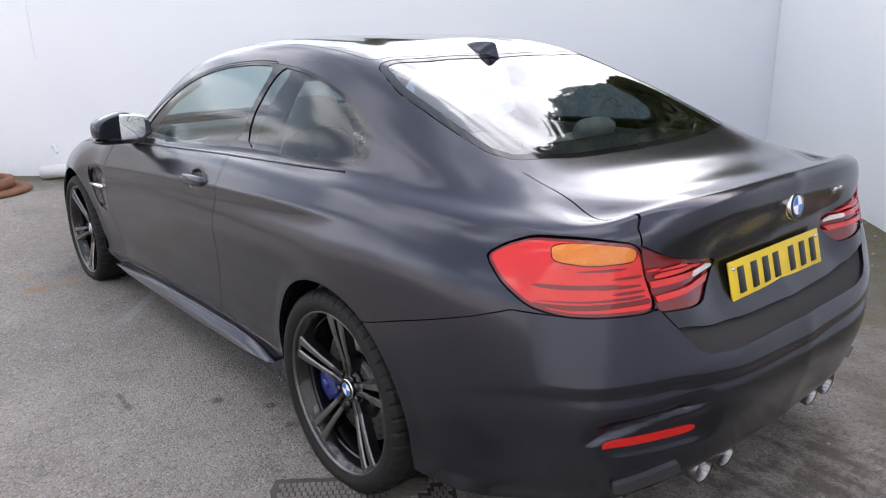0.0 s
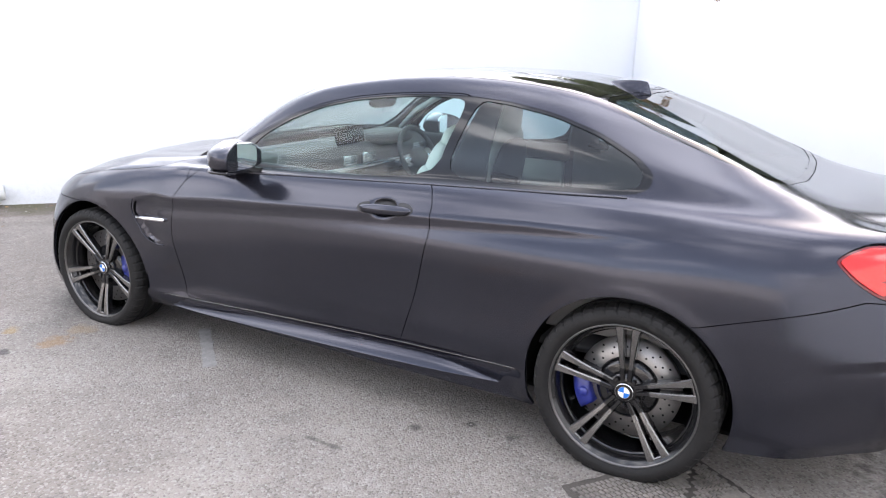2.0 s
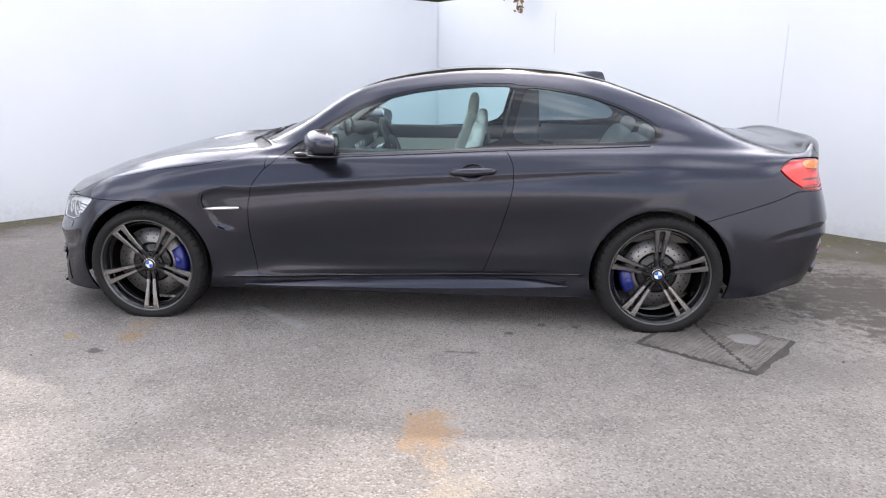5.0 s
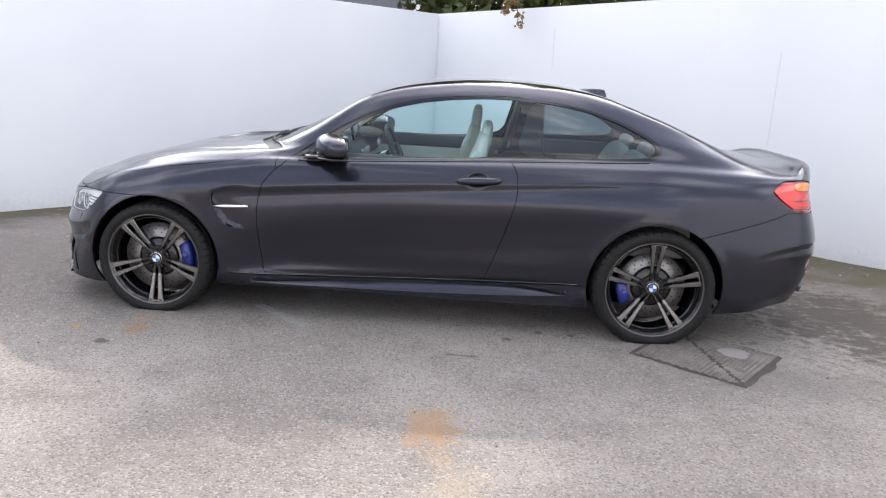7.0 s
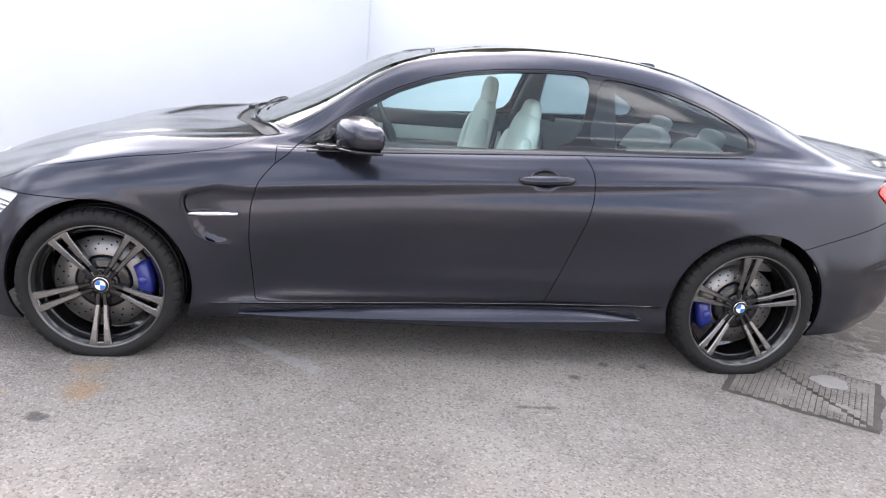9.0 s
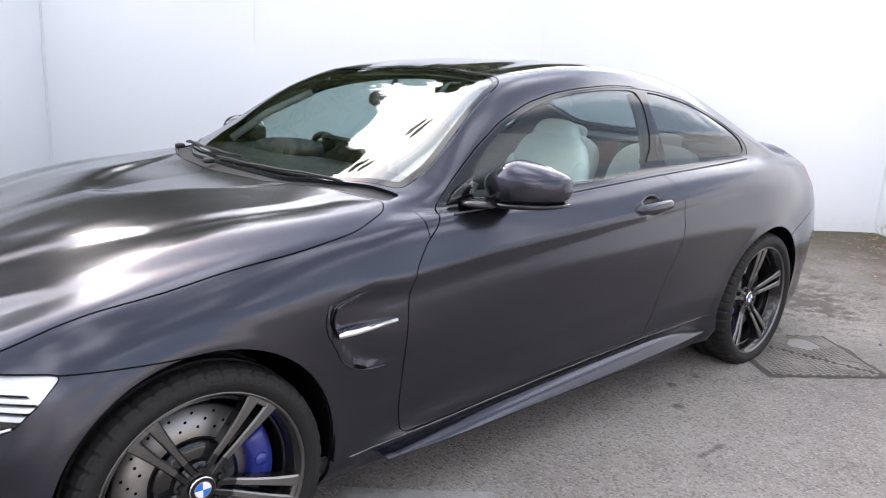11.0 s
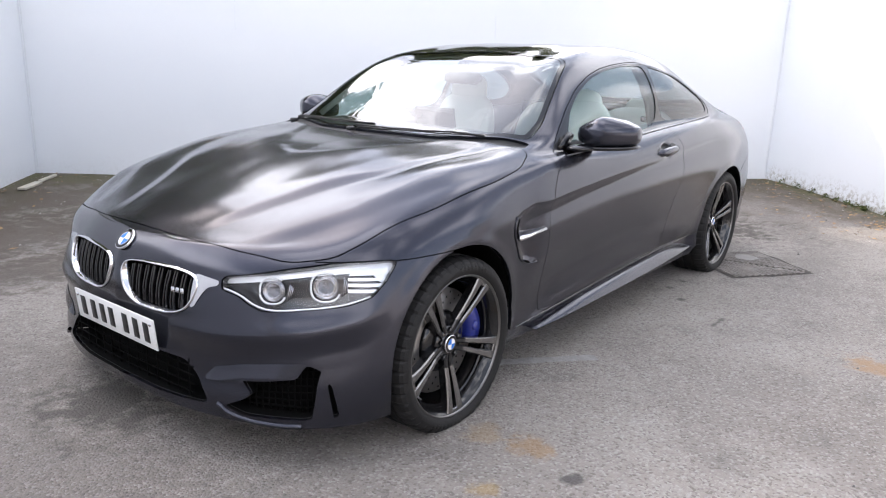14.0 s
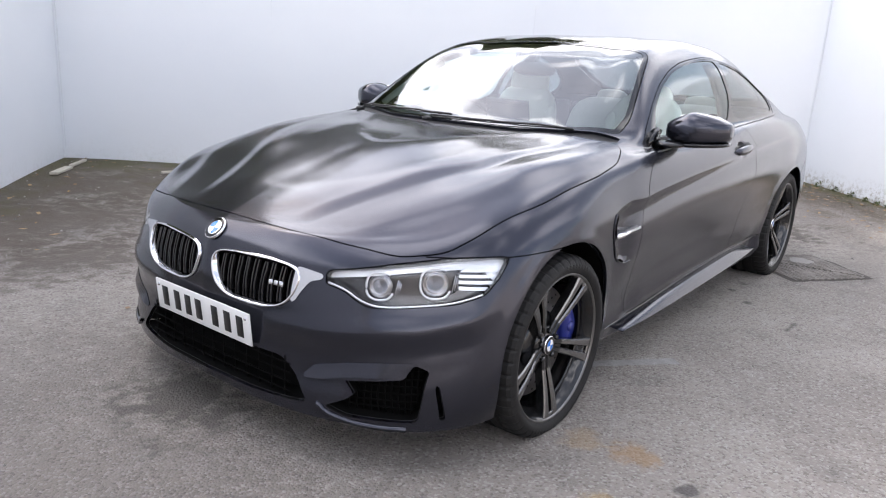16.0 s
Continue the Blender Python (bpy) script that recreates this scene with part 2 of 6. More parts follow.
class Skin:
    """A triangle skin with normals and surface coordinates: s along the car's plan outline from the front's middle, v the row."""

    def __init__(self, V, N, S, T):
        self.V, self.N, self.S, self.T = V, N, S, T

    def copy(self):
        return Skin(self.V.copy(), self.N.copy(), self.S.copy(), self.T.copy())

    def keep(self, f):
        """The part where f >= 0, cut along its zero line."""
        T = self.T
        pos = f >= 0
        c = pos[T].sum(1)
        whole = T[c == 3]
        new_t, pairs = [], []
        for tri in T[(c == 1) | (c == 2)]:
            p = pos[tri]
            lone = p if p.sum() == 1 else ~p
            r = int(np.argmax(lone))
            a, b, d = tri[r], tri[(r + 1) % 3], tri[(r + 2) % 3]
            if p.sum() == 1:
                new_t.append((a, (a, b), (a, d)))
            else:
                new_t.append(((a, b), b, d))
                new_t.append(((a, b), d, (a, d)))
        ids, nv, nn, ns = {}, [], [], []
        base = len(self.V)

        def at(k):
            if not isinstance(k, tuple):
                return k
            key = (k[0], k[1]) if k[0] < k[1] else (k[1], k[0])
            if key not in ids:
                i, j = key
                w = f[i] / (f[i] - f[j])
                ids[key] = base + len(nv)
                nv.append(self.V[i] * (1 - w) + self.V[j] * w)
                nn.append(self.N[i] * (1 - w) + self.N[j] * w)
                ns.append(self.S[i] * (1 - w) + self.S[j] * w)
            return ids[key]

        cut = np.array([[at(k) for k in t] for t in new_t], int).reshape(-1, 3)
        T = np.vstack([whole, cut]).astype(int)
        V = np.vstack([self.V, np.array(nv).reshape(-1, 3)])
        N = np.vstack([self.N, np.array(nn).reshape(-1, 3)])
        S = np.vstack([self.S, np.array(ns).reshape(-1, 2)])
        used, inv = np.unique(T, return_inverse=True)
        return Skin(V[used], N[used], S[used], inv.reshape(-1, 3))

    def inside(self, outline, uv, shrink=0.0):
        """The part inside an outline in the plane of two coordinates; uv gives them from this skin."""
        return self.keep(within(uv(self), outline) - shrink)

    def outside(self, outline, uv, grow=0.0):
        return self.keep(-within(uv(self), outline) - grow)

    def shifted(self, d):
        return Skin(self.V + self.N * d, self.N, self.S, self.T)

    def mirrored(self):
        f = np.array([1, -1, 1])
        return Skin(self.V * f, self.N * f, self.S, self.T[:, ::-1])

    def rim(self):
        """The open edges, in the order of their triangles."""
        e = np.vstack([self.T[:, [0, 1]], self.T[:, [1, 2]], self.T[:, [2, 0]]])
        key = np.sort(e, axis=1)
        _, first, count = np.unique(key, axis=0, return_index=True, return_counts=True)
        return e[first[count == 1]]

    def build(self, name, mat, parent, label="", depth=0.012, both=False, seam=True):
        """Links it as a mesh with an edge turned in by depth. both: this and its mirror image in one mesh."""
        V, N, T = self.V, self.N, self.T
        if both:
            m = self.mirrored()
            T = np.vstack([T, m.T + len(V)])
            V, N = np.vstack([V, m.V]), np.vstack([N, m.N])
            w = Skin(V, N, np.zeros((len(V), 2)), T)
            key = np.round(V * 20000).astype(int)
            _, first, inv = np.unique(key, axis=0, return_index=True, return_inverse=True)
            inv = inv.reshape(-1)
            T = first[inv][T]
            T = T[(T[:, 0] != T[:, 1]) & (T[:, 1] != T[:, 2]) & (T[:, 0] != T[:, 2])]
            used, inv2 = np.unique(T, return_inverse=True)
            V, N, T = V[used], N[used], inv2.reshape(-1, 3)
        s = Skin(V, N, np.zeros((len(V), 2)), T)
        verts, faces = V, [tuple(int(i) for i in t) for t in T]
        norms = N
        if depth > 0:
            e = s.rim()
            k, n0 = len(e), len(V)
            a, b = e[:, 0], e[:, 1]
            out = np.cross(V[b] - V[a], N[a])
            out /= np.maximum(np.linalg.norm(out, axis=1), 1e-9)[:, None]
            verts = np.vstack([V, V[a], V[b], V[b] - N[b] * depth, V[a] - N[a] * depth])
            norms = np.vstack([N, out, out, out, out])
            faces += [(n0 + i, n0 + 3 * k + i, n0 + 2 * k + i, n0 + k + i) for i in range(k)]
        me = bpy.data.meshes.new(name)
        me.from_pydata([tuple(v) for v in verts], [], faces)
        me.update()
        me.shade_smooth()
        ln = np.linalg.norm(norms, axis=1)
        norms = norms / np.maximum(ln, 1e-9)[:, None]
        me.normals_split_custom_set_from_vertices([tuple(v) for v in norms])
        me.materials.append(mat)
        ob = new(name, me)
        ob.parent = parent
        if label:
            tagged(ob, label)
        return ob


def within(P, outline):
    """The distance of the points P (n, 2) from a closed outline, positive inside."""
    Q = np.asarray(outline, float)
    R = np.roll(Q, -1, axis=0)
    best = np.full(len(P), 1e9)
    inside = np.zeros(len(P), bool)
    for a, b in zip(Q, R):
        ab = b - a
        t = np.clip(((P - a) @ ab) / max(ab @ ab, 1e-12), 0, 1)
        best = np.minimum(best, np.linalg.norm(P - a - t[:, None] * ab, axis=1))
        cond = (a[1] > P[:, 1]) != (b[1] > P[:, 1])
        with np.errstate(divide="ignore", invalid="ignore"):
            xs = a[0] + (P[:, 1] - a[1]) * ab[0] / (ab[1] if ab[1] != 0 else 1e-12)
        inside ^= cond & (P[:, 0] < xs)
    return np.where(inside, best, -best)


def rounded(corners, n=10, tight=0.35):
    """A closed outline with rounded corners."""
    Q = np.asarray(corners, float)
    out = []
    for i, q in enumerate(Q):
        p, r = Q[i - 1], Q[(i + 1) % len(Q)]
        a, b = q + (p - q) * tight, q + (r - q) * tight
        for t in np.linspace(0, 1, n):
            out.append((1 - t) ** 2 * a + 2 * t * (1 - t) * q + t**2 * b)
    return np.array(out)


def side(s):
    return s.V[:, [0, 2]]


def plan(s):
    return s.V[:, [0, 1]]


def face(s):
    return s.V[:, [1, 2]]


def belt(s):
    return np.column_stack([s.S[:, 0], s.V[:, 2]])


# ---- ground and walls ----
C1, C2 = Vector((-0.255, 5.10, 0)), Vector((5.3, -0.19, 0))
W1_END, W3_END = Vector((-7.2, -2.27, 0)), Vector((3.95, -1.95, 0))


def ground_z(x, y):
    """The yard is level under the car and rises a little towards the walls' corners."""
    a = max(0.0, 1 - math.hypot(x - C1.x, y - C1.y) / 3.4)
    b = max(0.0, 1 - math.hypot(x - C2.x, y - C2.y) / 2.6)
    return 0.10 * a * a * (3 - 2 * a) + 0.10 * b * b * (3 - 2 * b)



def math_node(n, l, op, a, b=None):
    m = n.new("ShaderNodeMath")
    m.operation = op
    for k, v in enumerate((a, b)):
        if v is None:
            continue
        if isinstance(v, (int, float)):
            m.inputs[k].default_value = v
        else:
            l.new(v, m.inputs[k])
    return m.outputs[0]


def ranged(n, l, value, a, b, c=0.0, d=1.0):
    r = n.new("ShaderNodeMapRange")
    r.interpolation_type = "SMOOTHSTEP"
    for key, v in (("From Min", a), ("From Max", b), ("To Min", c), ("To Max", d)):
        r.inputs[key].default_value = v
    l.new(value, r.inputs["Value"])
    return r.outputs["Result"]


def noise_fac(n, l, vec, scale, detail=6, rough=0.55):
    t = n.new("ShaderNodeTexNoise")
    t.inputs["Scale"].default_value, t.inputs["Detail"].default_value, t.inputs["Roughness"].default_value = scale, detail, rough
    l.new(vec, t.inputs["Vector"])
    return t.outputs["Fac"]


def mixed_colour(n, l, fac, a, b):
    m = n.new("ShaderNodeMix")
    m.data_type = "RGBA"
    for key, v in (("A", a), ("B", b)):
        if isinstance(v, tuple):
            m.inputs[key].default_value = (*v, 1)
        else:
            l.new(v, m.inputs[key])
    if isinstance(fac, (int, float)):
        m.inputs["Factor"].default_value = fac
    else:
        l.new(fac, m.inputs["Factor"])
    return m.outputs["Result"]


def asphalt():
    """Worn asphalt: pale aggregate in a grey binder, dark damp patches, rust stains, moss along the walls, and a broad
    darkening by the nose in place of shade.
    """
    m = bpy.data.materials.new("worn_asphalt")
    m.use_nodes = True
    n, l = m.node_tree.nodes, m.node_tree.links
    p = n["Principled BSDF"]
    co = n.new("ShaderNodeTexCoord").outputs["Object"]
    flat = n.new("ShaderNodeMapping")
    flat.inputs["Scale"].default_value = (1, 1, 0)
    l.new(co, flat.inputs["Vector"])
    vec = flat.outputs["Vector"]
    big, mid, fine = noise_fac(n, l, vec, 0.55, 5), noise_fac(n, l, vec, 3.2, 7, 0.62), noise_fac(n, l, vec, 42, 4, 0.7)
    stones = n.new("ShaderNodeTexVoronoi")
    stones.inputs["Scale"].default_value = 115
    l.new(vec, stones.inputs["Vector"])
    speck = n.new("ShaderNodeSeparateColor")
    l.new(stones.outputs["Color"], speck.inputs["Color"])
    col = mixed_colour(n, l, ranged(n, l, big, 0.35, 0.65), (0.188, 0.168, 0.149), (0.262, 0.238, 0.214))
    col = mixed_colour(n, l, ranged(n, l, mid, 0.50, 0.72, 0, 0.45), col, (0.105, 0.098, 0.090))
    col = mixed_colour(n, l, ranged(n, l, mid, 0.46, 0.30, 0, 0.35), col, (0.31, 0.29, 0.27))
    col = mixed_colour(n, l, ranged(n, l, speck.outputs["Red"], 0.66, 0.94, 0, 0.42), col, (0.38, 0.365, 0.34))
    col = mixed_colour(n, l, ranged(n, l, speck.outputs["Green"], 0.70, 0.95, 0, 0.5), col, (0.07, 0.052, 0.050))
    col = mixed_colour(n, l, ranged(n, l, fine, 0.56, 0.78, 0, 0.35), col, (0.075, 0.07, 0.066))
    xyz = n.new("ShaderNodeSeparateXYZ")
    l.new(vec, xyz.inputs["Vector"])
    x, y = xyz.outputs["X"], xyz.outputs["Y"]

    ragged = noise_fac(n, l, vec, 13, 6, 0.65)

    def spot(cx, cy, r, sx=1.0, sy=1.0):
        dx = math_node(n, l, "MULTIPLY", math_node(n, l, "SUBTRACT", x, cx), sx)
        dy = math_node(n, l, "MULTIPLY", math_node(n, l, "SUBTRACT", y, cy), sy)
        d = math_node(n, l, "SQRT", math_node(n, l, "ADD", math_node(n, l, "MULTIPLY", dx, dx), math_node(n, l, "MULTIPLY", dy, dy)))
        d = math_node(n, l, "ADD", d, math_node(n, l, "MULTIPLY", math_node(n, l, "SUBTRACT", mid, 0.5), r * 1.8))
        d = math_node(n, l, "ADD", d, math_node(n, l, "MULTIPLY", math_node(n, l, "SUBTRACT", ragged, 0.5), r * 2.6))
        return ranged(n, l, d, r, r * 0.25)

    # the last, widest spot paints in shade on the ground ahead of the nose
    for cx, cy, r, sx, sy, k, c in ((.28, -2.12, .17, 1.3, .60, .75, (.27, .165, .085)), (.33, -2.36, .09, 1.5, .6, .3, (.32, .22, .12)), (.40, -2.55, .14, 1, .8, .25, (.34, .27, .16)), (-1.38, -1.22, .10, 1, 1, .55, (.26, .15, .06)), (-1.70, -1.25, .07, 1, 1, .5, (.30, .20, .07)), (-1.42, -1.05, .09, 1, 1, .35, (.30, .20, .09)), (1.62, .1, .5, .6, 1, .45, (.05, .045, .04)), (-2.18, .15, .30, 1.1, .8, .75, (.05, .046, .04)), (-1.6, 2.1, .55, .8, 1.1, .75, (.080, .064, .050)), (-1.3, 3.0, .95, .8, 1.0, .8, (.085, .068, .053)), (-.5, 3.7, 1.0, .8, 1.0, .8, (.080, .066, .048)), (.6, 2.6, .9, .8, .8, .6, (.090, .075, .060)), (2.75, -.2, .75, 1, .7, .85, (.060, .052, .044)), (-1.46, -1.44, .055, 1, 1.3, .8, (.045, .042, .04)), (.97, -.88, .06, .7, 1.3, .8, (.05, .046, .04)), (.62, -1.0, .035, 1, 1, .8, (.05, .046, .04)), (.80, -.86, .03, 1, 1, .8, (.05, .046, .04)), (.36, -1.29, .07, .6, 3.0, .7, (.06, .055, .05)), (2.1, -1.35, .5, .5, 1.6, .3, (.09, .08, .07)), (-2.9, .3, 1.5, 1, .8, .34, (.10, .09, .08))):
        col = mixed_colour(n, l, math_node(n, l, "MULTIPLY", spot(cx, cy, r, sx, sy), k), col, c)
    # moss and dirt by the walls: distances from the two long walls and the east one
    for a, b, reach in ((C1, W1_END, .9), (C1, C2, 2.2), (C2, W3_END, .9)):
        d = (b - a).normalized()
        nx, ny = -d.y, d.x
        dist = math_node(n, l, "ABSOLUTE", math_node(n, l, "ADD", math_node(n, l, "MULTIPLY", x, nx), math_node(n, l, "ADD", math_node(n, l, "MULTIPLY", y, ny), -(a.x * nx + a.y * ny))))
        dist = math_node(n, l, "ADD", dist, math_node(n, l, "MULTIPLY", math_node(n, l, "SUBTRACT", mid, 0.5), reach * 1.8))
        run = math_node(n, l, "ADD", math_node(n, l, "MULTIPLY", x, d.x), math_node(n, l, "ADD", math_node(n, l, "MULTIPLY", y, d.y), -(a.x * d.x + a.y * d.y)))
        ends = math_node(n, l, "MULTIPLY", ranged(n, l, run, -.8, -.1), ranged(n, l, run, (b - a).length + .8, (b - a).length))
        col = mixed_colour(n, l, math_node(n, l, "MULTIPLY", ends, ranged(n, l, dist, reach, reach * .2, 0, .72)), col, (.085, .066, .048))
        col = mixed_colour(n, l, math_node(n, l, "MULTIPLY", ends, ranged(n, l, dist, reach * .42, .0, 0, .7)), col, (.085, .080, .030))
    l.new(col, p.inputs["Base Color"])
    p.inputs["Roughness"].default_value = 0.88
    h = math_node(n, l, "ADD", math_node(n, l, "MULTIPLY", stones.outputs["Distance"], -1.3), math_node(n, l, "MULTIPLY", fine, 1.2))
    bp = n.new("ShaderNodeBump")
    bp.inputs["Strength"].default_value, bp.inputs["Distance"].default_value = 0.7, 0.006
    l.new(h, bp.inputs["Height"])
    l.new(bp.outputs["Normal"], p.inputs["Normal"])
    return m


def wall_paint(name="white_masonry_paint", grime=1.0):
    """White masonry paint, faint roller patches, flaking and dirt at the foot."""
    m = bpy.data.materials.new(name)
    m.use_nodes = True
    n, l = m.node_tree.nodes, m.node_tree.links
    p = n["Principled BSDF"]
    co = n.new("ShaderNodeTexCoord").outputs["Object"]
    big, mid, fine = noise_fac(n, l, co, 0.45, 4), noise_fac(n, l, co, 5, 6), noise_fac(n, l, co, 26, 6, .7)
    xyz = n.new("ShaderNodeSeparateXYZ")
    l.new(co, xyz.inputs["Vector"])
    col = mixed_colour(n, l, ranged(n, l, big, .3, .7), (.735, .755, .785), (.785, .80, .82))
    h = math_node(n, l, "ADD", xyz.outputs["Z"], math_node(n, l, "MULTIPLY", math_node(n, l, "SUBTRACT", mid, .5), .35))
    worn = math_node(n, l, "MULTIPLY", ranged(n, l, h, .30, .02, 0, grime), ranged(n, l, fine, .46, .60))
    col = mixed_colour(n, l, worn, col, (.36, .33, .28))
    col = mixed_colour(n, l, ranged(n, l, h, .13, -.02, 0, .75 * grime), col, (.16, .15, .10))
    l.new(col, p.inputs["Base Color"])
    p.inputs["Roughness"].default_value = 0.62
    bp = n.new("ShaderNodeBump")
    bp.inputs["Strength"].default_value, bp.inputs["Distance"].default_value = 0.12, 0.004
    l.new(fine, bp.inputs["Height"])
    l.new(bp.outputs["Normal"], p.inputs["Normal"])
    return m


ASPHALT, WALLPAINT = asphalt(), wall_paint()
CLEANPAINT = wall_paint("clean_white_masonry_paint", 0.12)


def build_ground():
    bm = bmesh.new()
    xs = [-400, -60, -20] + [-12 + 0.25 * i for i in range(97)] + [20, 60, 400]
    vs = [[bm.verts.new((x, y, ground_z(x, y))) for y in xs] for x in xs]
    for i in range(len(xs) - 1):
        for j in range(len(xs) - 1):
            bm.faces.new((vs[i][j], vs[i + 1][j], vs[i + 1][j + 1], vs[i][j + 1]))
    g = part("ground", bm, ASPHALT)
    tagged(g, "worn grey asphalt yard with loose grit and stains", "ground", kind="structure")


def build_wall(name, a, b, top_a, top_b, label):
    d = (b - a).normalized()
    out = Vector((-d.y, d.x, 0))
    if out.dot(-a) > 0:
        out = -out
    bm = bmesh.new()
    pts = [(a, -0.2, 0), (b, -0.2, 0), (b, top_b, 0), (a, top_a, 0)]
    front = [bm.verts.new(p + Vector((0, 0, z))) for p, z, _ in pts]
    back = [bm.verts.new(p + Vector((0, 0, z)) + out * 0.25) for p, z, _ in pts]
    bm.faces.new(front), bm.faces.new(back[::-1])
    for i in range(4):
        j = (i + 1) % 4
        bm.faces.new((front[i], back[i], back[j], front[j]))
    bmesh.ops.recalc_face_normals(bm, faces=bm.faces)
    return tagged(part(name, bm, WALLPAINT if name == "wall_east" else CLEANPAINT, smooth=False), label, "wall", kind="structure")


build_ground()
build_wall("wall_west", C1, W1_END, 2.136, 2.17, "white painted boundary wall with a straight top")
build_wall("wall_north", C1, C2, 2.136, 2.33, "white painted boundary wall behind the car")
build_wall("wall_east", C2, C2 + (W3_END - C2) * 2.0, 2.35, 2.35, "white painted wall bright in the sun")

# unseen pale walls added on the yard's open side for reflections and fill light
UNSEEN_WALL = material("pale_unseen_wall", (0.56, 0.53, 0.50), 0.85, spread=0.25, scale=1.2, bump=0.3, bump_scale=12)
RING = [W1_END, Vector((-15, -7.5, 0)), Vector((-11, -17, 0)), Vector((10, -17, 0)), Vector((13, -7, 0))]
for a, b in zip(RING, RING[1:]):
    build_wall("unseen_wall_south", a, b, 3.3, 3.3, "plain pale unseen wall added to close the yard").data.materials[0] = UNSEEN_WALL

# thin dark joints between wall sheets
JOINT = material("grey_joint", (0.70, 0.72, 0.74), 0.8)


def wall_joint(a, b, t, z0, z1, width=.008):
    p = a + (b - a) * t
    d = (b - a).normalized()
    inner = Vector((d.y, -d.x, 0))
    if inner.dot(-p) < 0:
        inner = -inner
    bm = bmesh.new()
    box(bm, (width, .006, z1 - z0), Matrix.Translation(p + inner * .003 + Vector((0, 0, (z0 + z1) / 2))) @ pose(0, 0, 0, 0, 0, math.degrees(math.atan2(d.y, d.x))))
    tagged(part("trim", bm, JOINT, smooth=False), "thin dark joint in the white wall", "trim", kind="structure")


wall_joint(C1, C2, .003, .16, 2.1, .010)
wall_joint(C1, C2, .253, 1.5, 1.95, .0025)
wall_joint(C1, C2, .586, .9, 1.75, .0022)
wall_joint(C1, W1_END, .722, 1.2, 1.9, .004)
wall_joint(C2, C1, .002, .14, 2.2, .007)

# ---- the car's skin ----
# Rows of the skin from the sills up to the middle of the roof; each runs from the middle of the nose round the side to the middle of the tail.
LOW = [(-2.175, 0, 0.155), (-2.155, 0.35, 0.15), (-2.08, 0.58, 0.145), (-1.945, 0.792, 0.145), (-1.8, 0.862, 0.138), (-1.41, 0.875, 0.16), (-0.95, 0.85, 0.165), (-0.65, 0.855, 0.165), (-0.25, 0.86, 0.165), (0.15, 0.865, 0.165), (0.6, 0.87, 0.165), (1.05, 0.88, 0.17), (1.41, 0.89, 0.19), (1.75, 0.885, 0.19), (2.0, 0.85, 0.21), (2.25, 0.72, 0.23), (2.36, 0.48, 0.25), (2.4, 0, 0.26)]
SKIRT = [(-2.182, 0, 0.2), (-2.162, 0.35, 0.2), (-2.095, 0.58, 0.2), (-1.955, 0.792, 0.21), (-1.81, 0.885, 0.21), (-1.41, 0.92, 0.22), (-0.95, 0.885, 0.215), (-0.65, 0.902, 0.215), (-0.25, 0.91, 0.215), (0.15, 0.915, 0.215), (0.6, 0.92, 0.215), (1.05, 0.905, 0.225), (1.41, 0.92, 0.25), (1.75, 0.905, 0.26), (2.0, 0.875, 0.27), (2.26, 0.745, 0.29), (2.385, 0.49, 0.3), (2.425, 0, 0.3)]
SILL = [(-2.178, 0, 0.29), (-2.158, 0.35, 0.29), (-2.095, 0.58, 0.29), (-1.965, 0.792, 0.29), (-1.815, 0.897, 0.29), (-1.41, 0.932, 0.3), (-0.95, 0.885, 0.28), (-0.65, 0.868, 0.28), (-0.25, 0.866, 0.28), (0.15, 0.87, 0.28), (0.6, 0.878, 0.28), (1.05, 0.905, 0.29), (1.41, 0.93, 0.32), (1.75, 0.915, 0.33), (2.0, 0.88, 0.34), (2.27, 0.76, 0.36), (2.4, 0.5, 0.37), (2.44, 0, 0.37)]
LOWER = [(-2.172, 0, 0.42), (-2.15, 0.33, 0.42), (-2.08, 0.6, 0.42), (-1.935, 0.792, 0.42), (-1.795, 0.902, 0.42), (-1.41, 0.94, 0.45), (-0.95, 0.9, 0.42), (-0.65, 0.885, 0.42), (-0.25, 0.885, 0.42), (0.15, 0.89, 0.42), (0.6, 0.9, 0.42), (1.05, 0.92, 0.43), (1.41, 0.945, 0.47), (1.75, 0.93, 0.47), (2.0, 0.895, 0.47), (2.29, 0.77, 0.48), (2.42, 0.5, 0.49), (2.46, 0, 0.49)]
MIDDLE = [(-2.166, 0, 0.55), (-2.135, 0.33, 0.55), (-2.05, 0.58, 0.55), (-1.895, 0.772, 0.56), (-1.765, 0.885, 0.58), (-1.41, 0.938, 0.6), (-0.95, 0.915, 0.58), (-0.65, 0.905, 0.58), (-0.25, 0.9, 0.58), (0.15, 0.905, 0.58), (0.6, 0.91, 0.58), (1.05, 0.925, 0.6), (1.41, 0.95, 0.64), (1.75, 0.93, 0.64), (2.0, 0.89, 0.64), (2.26, 0.77, 0.64), (2.39, 0.5, 0.64), (2.43, 0, 0.64)]
CREASE = [(-2.135, 0, 0.64), (-2.1, 0.33, 0.635), (-2.02, 0.58, 0.635), (-1.88, 0.76, 0.645), (-1.73, 0.862, 0.68), (-1.41, 0.915, 0.75), (-0.95, 0.912, 0.785), (-0.65, 0.908, 0.805), (-0.25, 0.908, 0.825), (0.15, 0.913, 0.84), (0.6, 0.918, 0.85), (1.05, 0.922, 0.855), (1.41, 0.922, 0.86), (1.75, 0.895, 0.855), (2.0, 0.85, 0.84), (2.215, 0.735, 0.84), (2.325, 0.5, 0.85), (2.355, 0, 0.86)]
